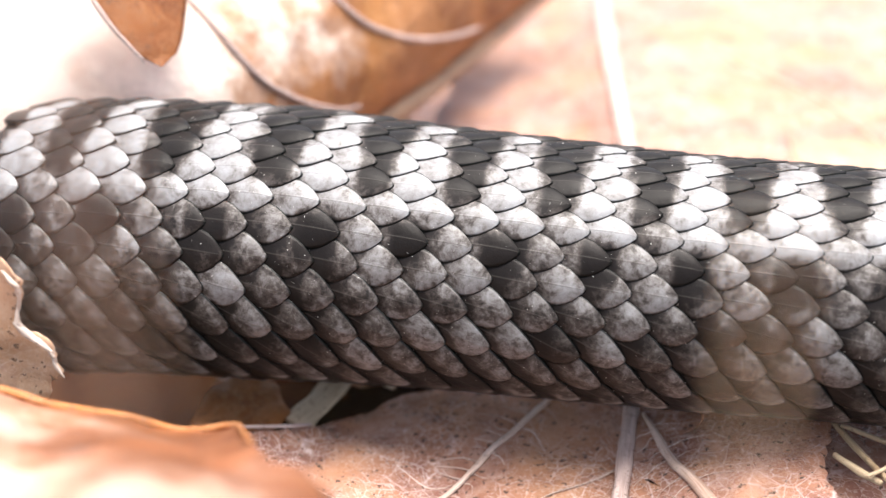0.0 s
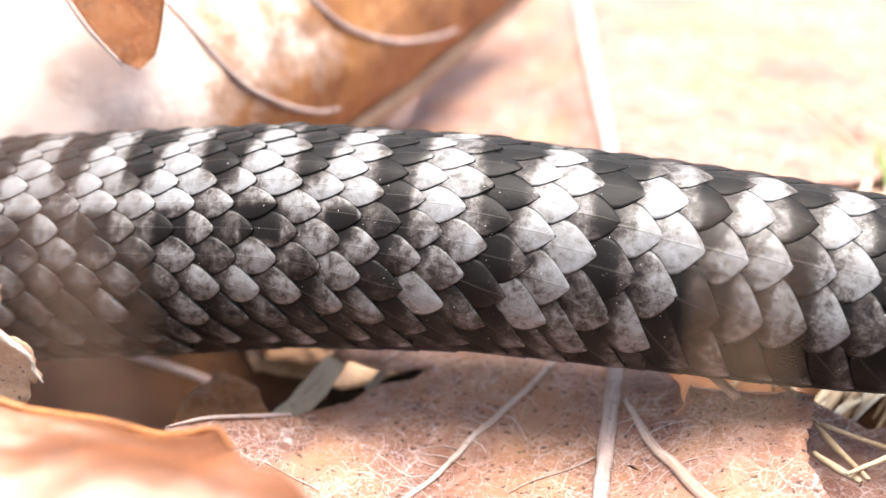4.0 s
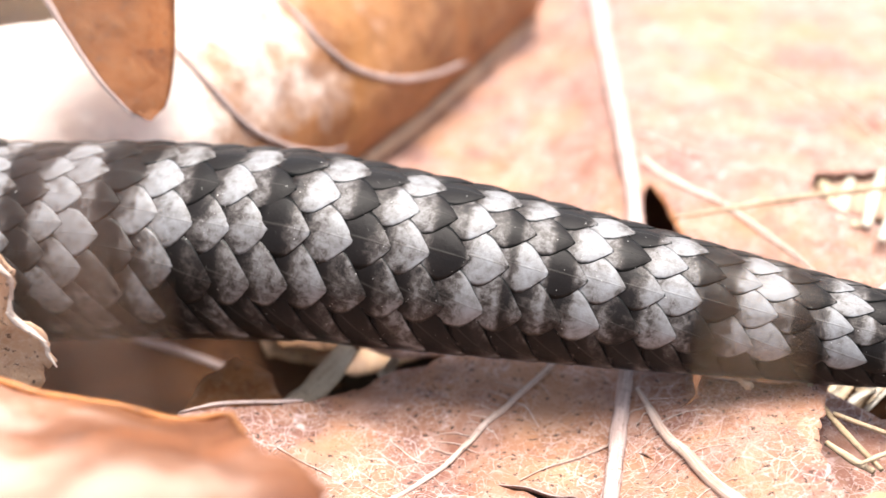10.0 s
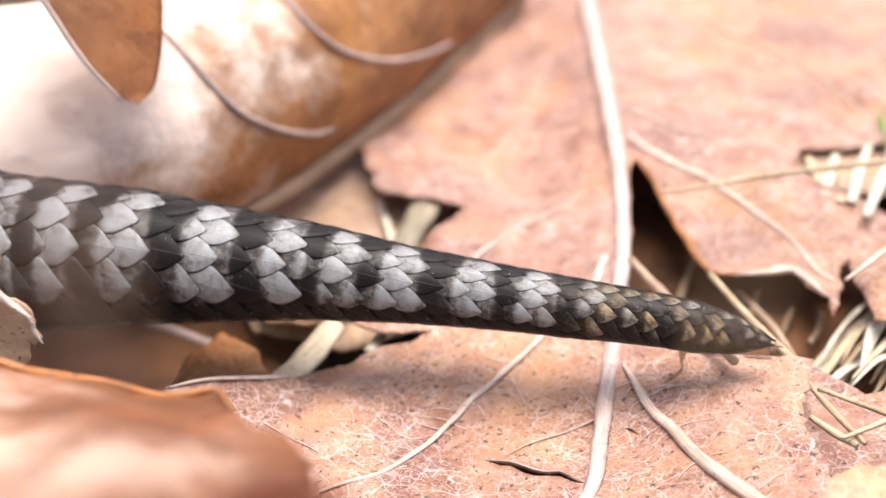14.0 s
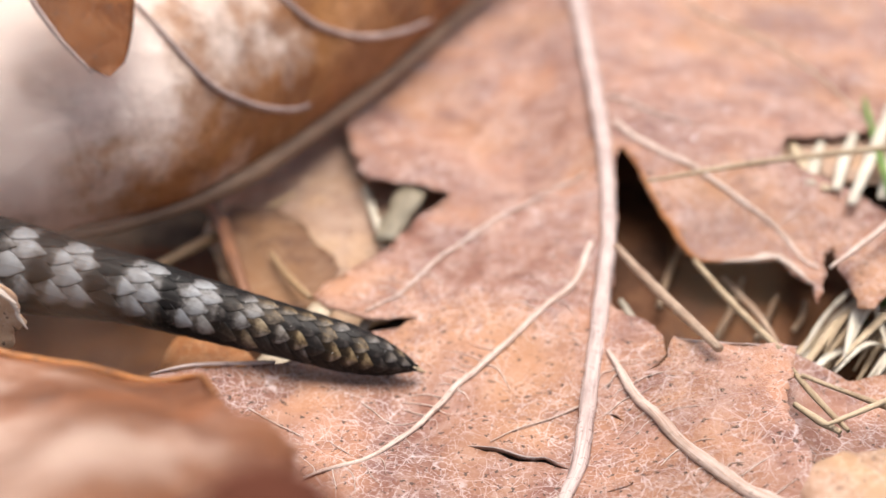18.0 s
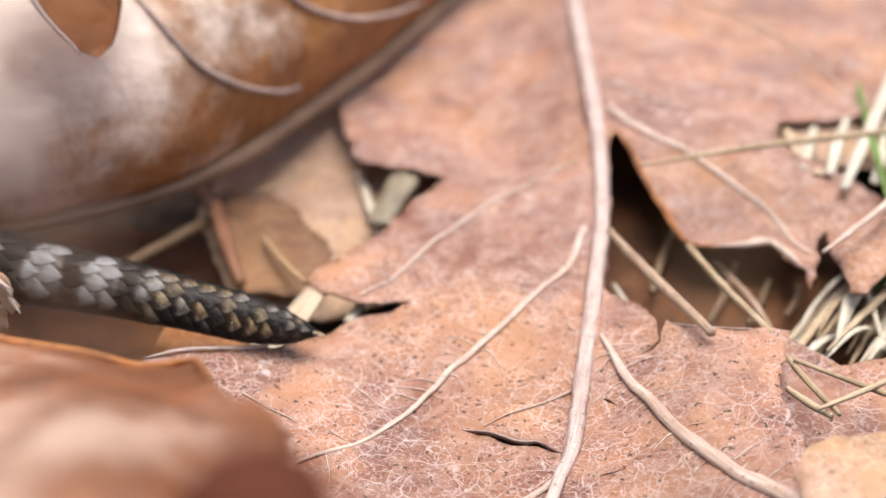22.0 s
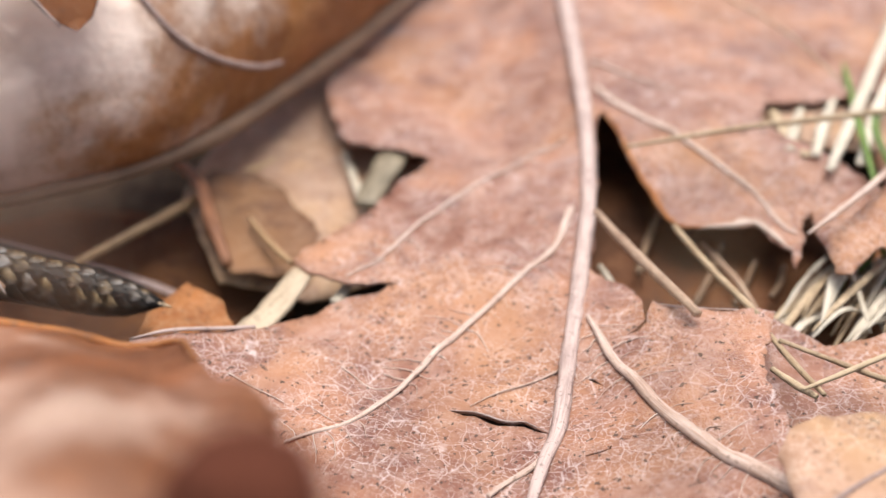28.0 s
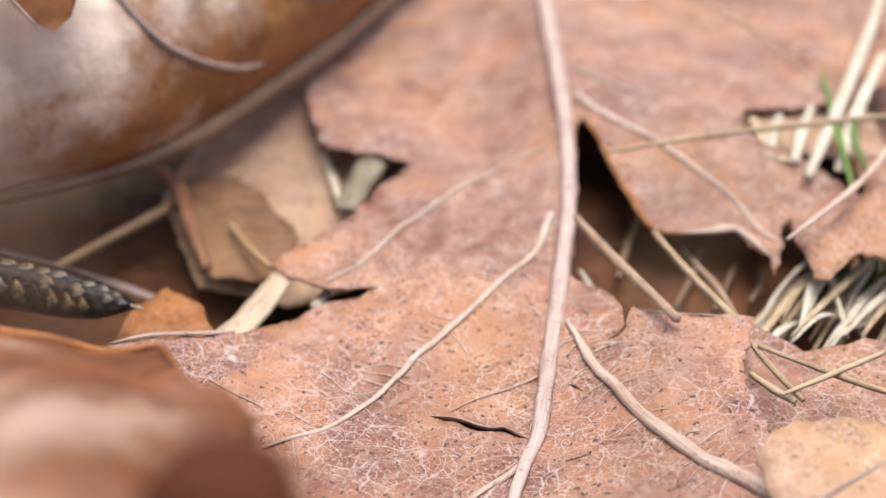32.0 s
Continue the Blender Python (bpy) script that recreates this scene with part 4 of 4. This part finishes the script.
def scale_data(s, a, length, width, rnd):
    """One keeled scale of ring s at angle a: a pointed plate, kite-shaped on the tail and rounder on the body, its free end lifted off the next."""
    n, m, top, uvs, pale = len(ALONG), len(ACROSS), [], [], []
    deg = math.degrees(a)
    low = smooth((deg - 95) / 20)
    body = smooth((s - 64) / 22)
    lift = (0.035 + 0.065 * body) * length * (1 - 0.5 * low) * smooth((s + 0.5) / 4)
    skew = (0.62 * smooth((deg - 66) / 46) + 0.12) * width / max(girth(s), 0.3)
    own = pigment(s - 0.12 * length, deg)
    shade = rnd.uniform(-0.15, 0.15) if 0.2 < own < 0.75 else rnd.uniform(-0.03, 0.05)
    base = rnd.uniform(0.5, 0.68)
    for i, f in enumerate(ALONG):
        x = (f - 0.52) * length
        r = girth(s - x)
        if girth(s) < 0.7:
            r = max(r, 0.12)
        w = KITE[i] + (ROUND[i] - KITE[i]) * body
        for j in ACROSS:
            ang = a + width * 0.5 * w * j / max(girth(s), 0.3) + skew * (f - 0.52)
            keel = max(0.0, 1 - abs(j) / 0.4) * 0.012 * width
            dome = ((1 - j * j) * (0.045 + 0.05 * body) * width * w + keel) * (1 - 0.5 * low) * (0.3 + 0.7 * smooth(f / 0.7))
            h = r + lift * (0.1 + 1.1 * f - 0.3 * smooth((f - 0.8) / 0.2)) + dome
            top.append((x, -math.sin(ang) * h, math.cos(ang) * h))
            uvs.append((f, 0.5 + 0.5 * j))
            v = (0.52 - 0.2 * body) * own + (0.48 + 0.2 * body) * pigment(s - x, math.degrees(ang)) + shade
            # dark base colour, deepened to stand for the shadow behind the overlapping tip
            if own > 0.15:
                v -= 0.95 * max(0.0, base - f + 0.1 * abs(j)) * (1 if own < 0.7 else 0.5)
            v += low * (0.4 * smooth((f + 0.3 * j - 0.74) / 0.24) - 0.1)
            pale.append(max(0.0, v))
    N = len(top)
    faces = [(i * m + j, i * m + j + 1, (i + 1) * m + j + 1, (i + 1) * m + j) for i in range(n - 1) for j in range(m - 1)]
    rim = [j for j in range(m)] + [i * m + m - 1 for i in range(1, n)] + [(n - 1) * m + j for j in range(m - 2, -1, -1)] + [i * m for i in range(n - 2, 0, -1)]
    under = []
    for k in rim:
        x, y, z = top[k]
        d = math.hypot(y, z)
        g = max(0.05, (d - 0.09 * length) / d)
        under.append((x, y * g, z * g))
        uvs.append(uvs[k])
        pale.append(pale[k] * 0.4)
    c = len(rim)
    faces += [(rim[(k + 1) % c], rim[k], N + k, N + (k + 1) % c) for k in range(c)]
    return top + under, faces, uvs, pale


SNAKE = thing("snake", "grey and black banded snake with keeled scales crawling over leaves", "snake")
RINGS = []


def build_snake():
    rnd = random.Random(21)
    s, i = 0.35, 0
    while s < 139:
        step = table(STEP, s)
        g = girth(s)
        # skin under the scales, and the belly shield
        sides, verts, faces, uvs = 20, [], [], []
        cuts = (-1.25 * step, -0.5 * step, 0.0, 0.6 * step)
        for x in cuts:
            r = girth(s - x) * 0.985
            for j in range(sides):
                a = 2 * math.pi * j / sides
                verts.append((x, -math.sin(a) * r, math.cos(a) * r))
                uvs.append((0.5, 0.3))
        for k in range(len(cuts) - 1):
            for j in range(sides):
                q = (j + 1) % sides
                faces.append((k * sides + j, k * sides + q, (k + 1) * sides + q, (k + 1) * sides + j))
        if s > 137.5:
            faces.append(tuple(range(sides))[::-1])
        pale = [0.02] * len(verts)
        if i % 2 == 0:
            b = len(verts)
            for x, h in ((-1.1 * step, 0.992), (1.0 * step, 1.002), (1.15 * step, 1.004), (1.2 * step, 0.99)):
                for j in range(13):
                    a = radians(114 + 132 * j / 12)
                    r = girth(s - x) * h
                    verts.append((x, -math.sin(a) * r, math.cos(a) * r))
                    uvs.append(((x / step + 1.1) / 2.5, 0.3))
                    pale.append(0.1 + 0.12 * max(0, x / step))
            for k in range(3):
                for j in range(12):
                    faces.append((b + k * 13 + j, b + k * 13 + j + 1, b + (k + 1) * 13 + j + 1, b + (k + 1) * 13 + j))
        size = stout(s)
        ring = part("body_ring", mesh_of("body_ring", [(x * size, y * size, z * size) for x, y, z in verts], faces, [M_SCALE], uvs, {"pigment": pale, "ochre": [0.0] * len(verts)}), SNAKE)
        RINGS.append((s, ring))
        # scales round the ring, every other ring shifted by half a scale
        rows = table(ROWS, s)
        joined = ([], [], [], [], [])
        for k in range(-11, 12):
            if (k + i) % 2 or abs(k) > rows + 0.25:
                continue
            da = math.copysign(min(121.0, abs(row_angle(k / rows))), k)
            a = radians(da)
            arc = radians(row_angle((abs(k) + 0.5) / rows) - row_angle((abs(k) - 0.5) / rows)) * g
            v, f, uv, pl = scale_data(s, a, step * 2.75 * rnd.uniform(0.97, 1.03), arc * (1.34 + 0.12 * smooth((s - 64) / 22)), rnd)
            v = [(x * size, y * size, z * size) for x, y, z in v]
            kind = rnd.random()
            # the tail's end is chequered: black scales, grey-tipped ones, and ochre ones
            end = smooth((14 - s) / 7) if s > 0.7 and kind < 0.95 and -25 < da < 105 else 0.0
            coat = [(0.2, 0.1), (0.62, 0.22), (0.52, 0.8)][0 if kind < 0.25 else 1 if kind < 0.56 else 2]
            tint = [end * coat[1] * (1.0 if u[1] < 0.62 else 0.45) for u in uv]
            pl = [p + end * ((0.13 + (coat[0] - 0.13) * smooth((u[0] - 0.28) / 0.4)) * (0.55 + 0.45 * rnd.random()) - p) for p, u in zip(pl, uv)]
            if 20 < s < 100 and -15 < da < 130:
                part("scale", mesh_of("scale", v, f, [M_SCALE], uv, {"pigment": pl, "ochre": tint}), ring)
            else:
                b = len(joined[0])
                joined[0].extend(v)
                joined[1].extend(tuple(q + b for q in face) for face in f)
                joined[2].extend(uv)
                joined[3].extend(pl)
                joined[4].extend(tint)
        if joined[0]:
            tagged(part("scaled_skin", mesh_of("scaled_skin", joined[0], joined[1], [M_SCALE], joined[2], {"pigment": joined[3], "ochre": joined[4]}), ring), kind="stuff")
        s += step
        i += 1
    part("tail_spine", tube("tail_spine", [(-0.5, 0, 0), (0.3, 0, -0.05), (1.0, 0, -0.15)], (0.34, 0.22, 0.03), M_STRAW, 8, 4), RINGS[0][1], "pale horny tail tip")


build_snake()


def ring_pose(s, t):
    u = table(TIP, t) - s
    p, a, b = on_path(u, t), on_path(u - 1.5, t), on_path(u + 1.5, t)
    x = (b - a).normalized()
    y = Vector((0, 0, 1)).cross(x).normalized()
    z = x.cross(y)
    m = Matrix((x, y, z)).transposed().to_4x4()
    away = Vector(EYE) / MM
    m.translation = (away + (p - away) * table(BACK, t)) * MM
    return m


ROLL_SHIFT = ((0, 1.8, 3.7), (4.5, 1.8, 3.7), (6.5, 1.7, 3.4), (7.0, 1.6, 3.1), (7.6, 1.4, 1.9), (8.5, 1.2, 1.6), (9, 0.8, 0.8), (10, 1.0, -0.6), (11, 1.1, -1.2),
              (14.5, 1.1, -1.1), (17, 0.5, -0.4), (19, 0.3, -0.3), (24, 0, 0), (32, -0.2, 0.5))


def motions():
    halves = [k / 2 for k in range(65)]
    for s, ring in RINGS:
        rows = []
        for t in halves:
            if abs(table(TIP, t) - s) < 42 or t % 4 == 0:
                rows.append((t, ring_pose(s, t)))
        walk(ring, rows)
    walk(ROLL, [(t, pose(x * MM, 0, z * MM)) for t, x, z in ROLL_SHIFT])
    walk(OAK, [(0, pose(0, 0, -1.0 * MM)), (1, pose(0, 0, -0.8 * MM)), (2, pose(0, 0, -0.45 * MM)), (3.5, pose(0, 0, 0)), (32, pose(0, 0, 0))])


motions()
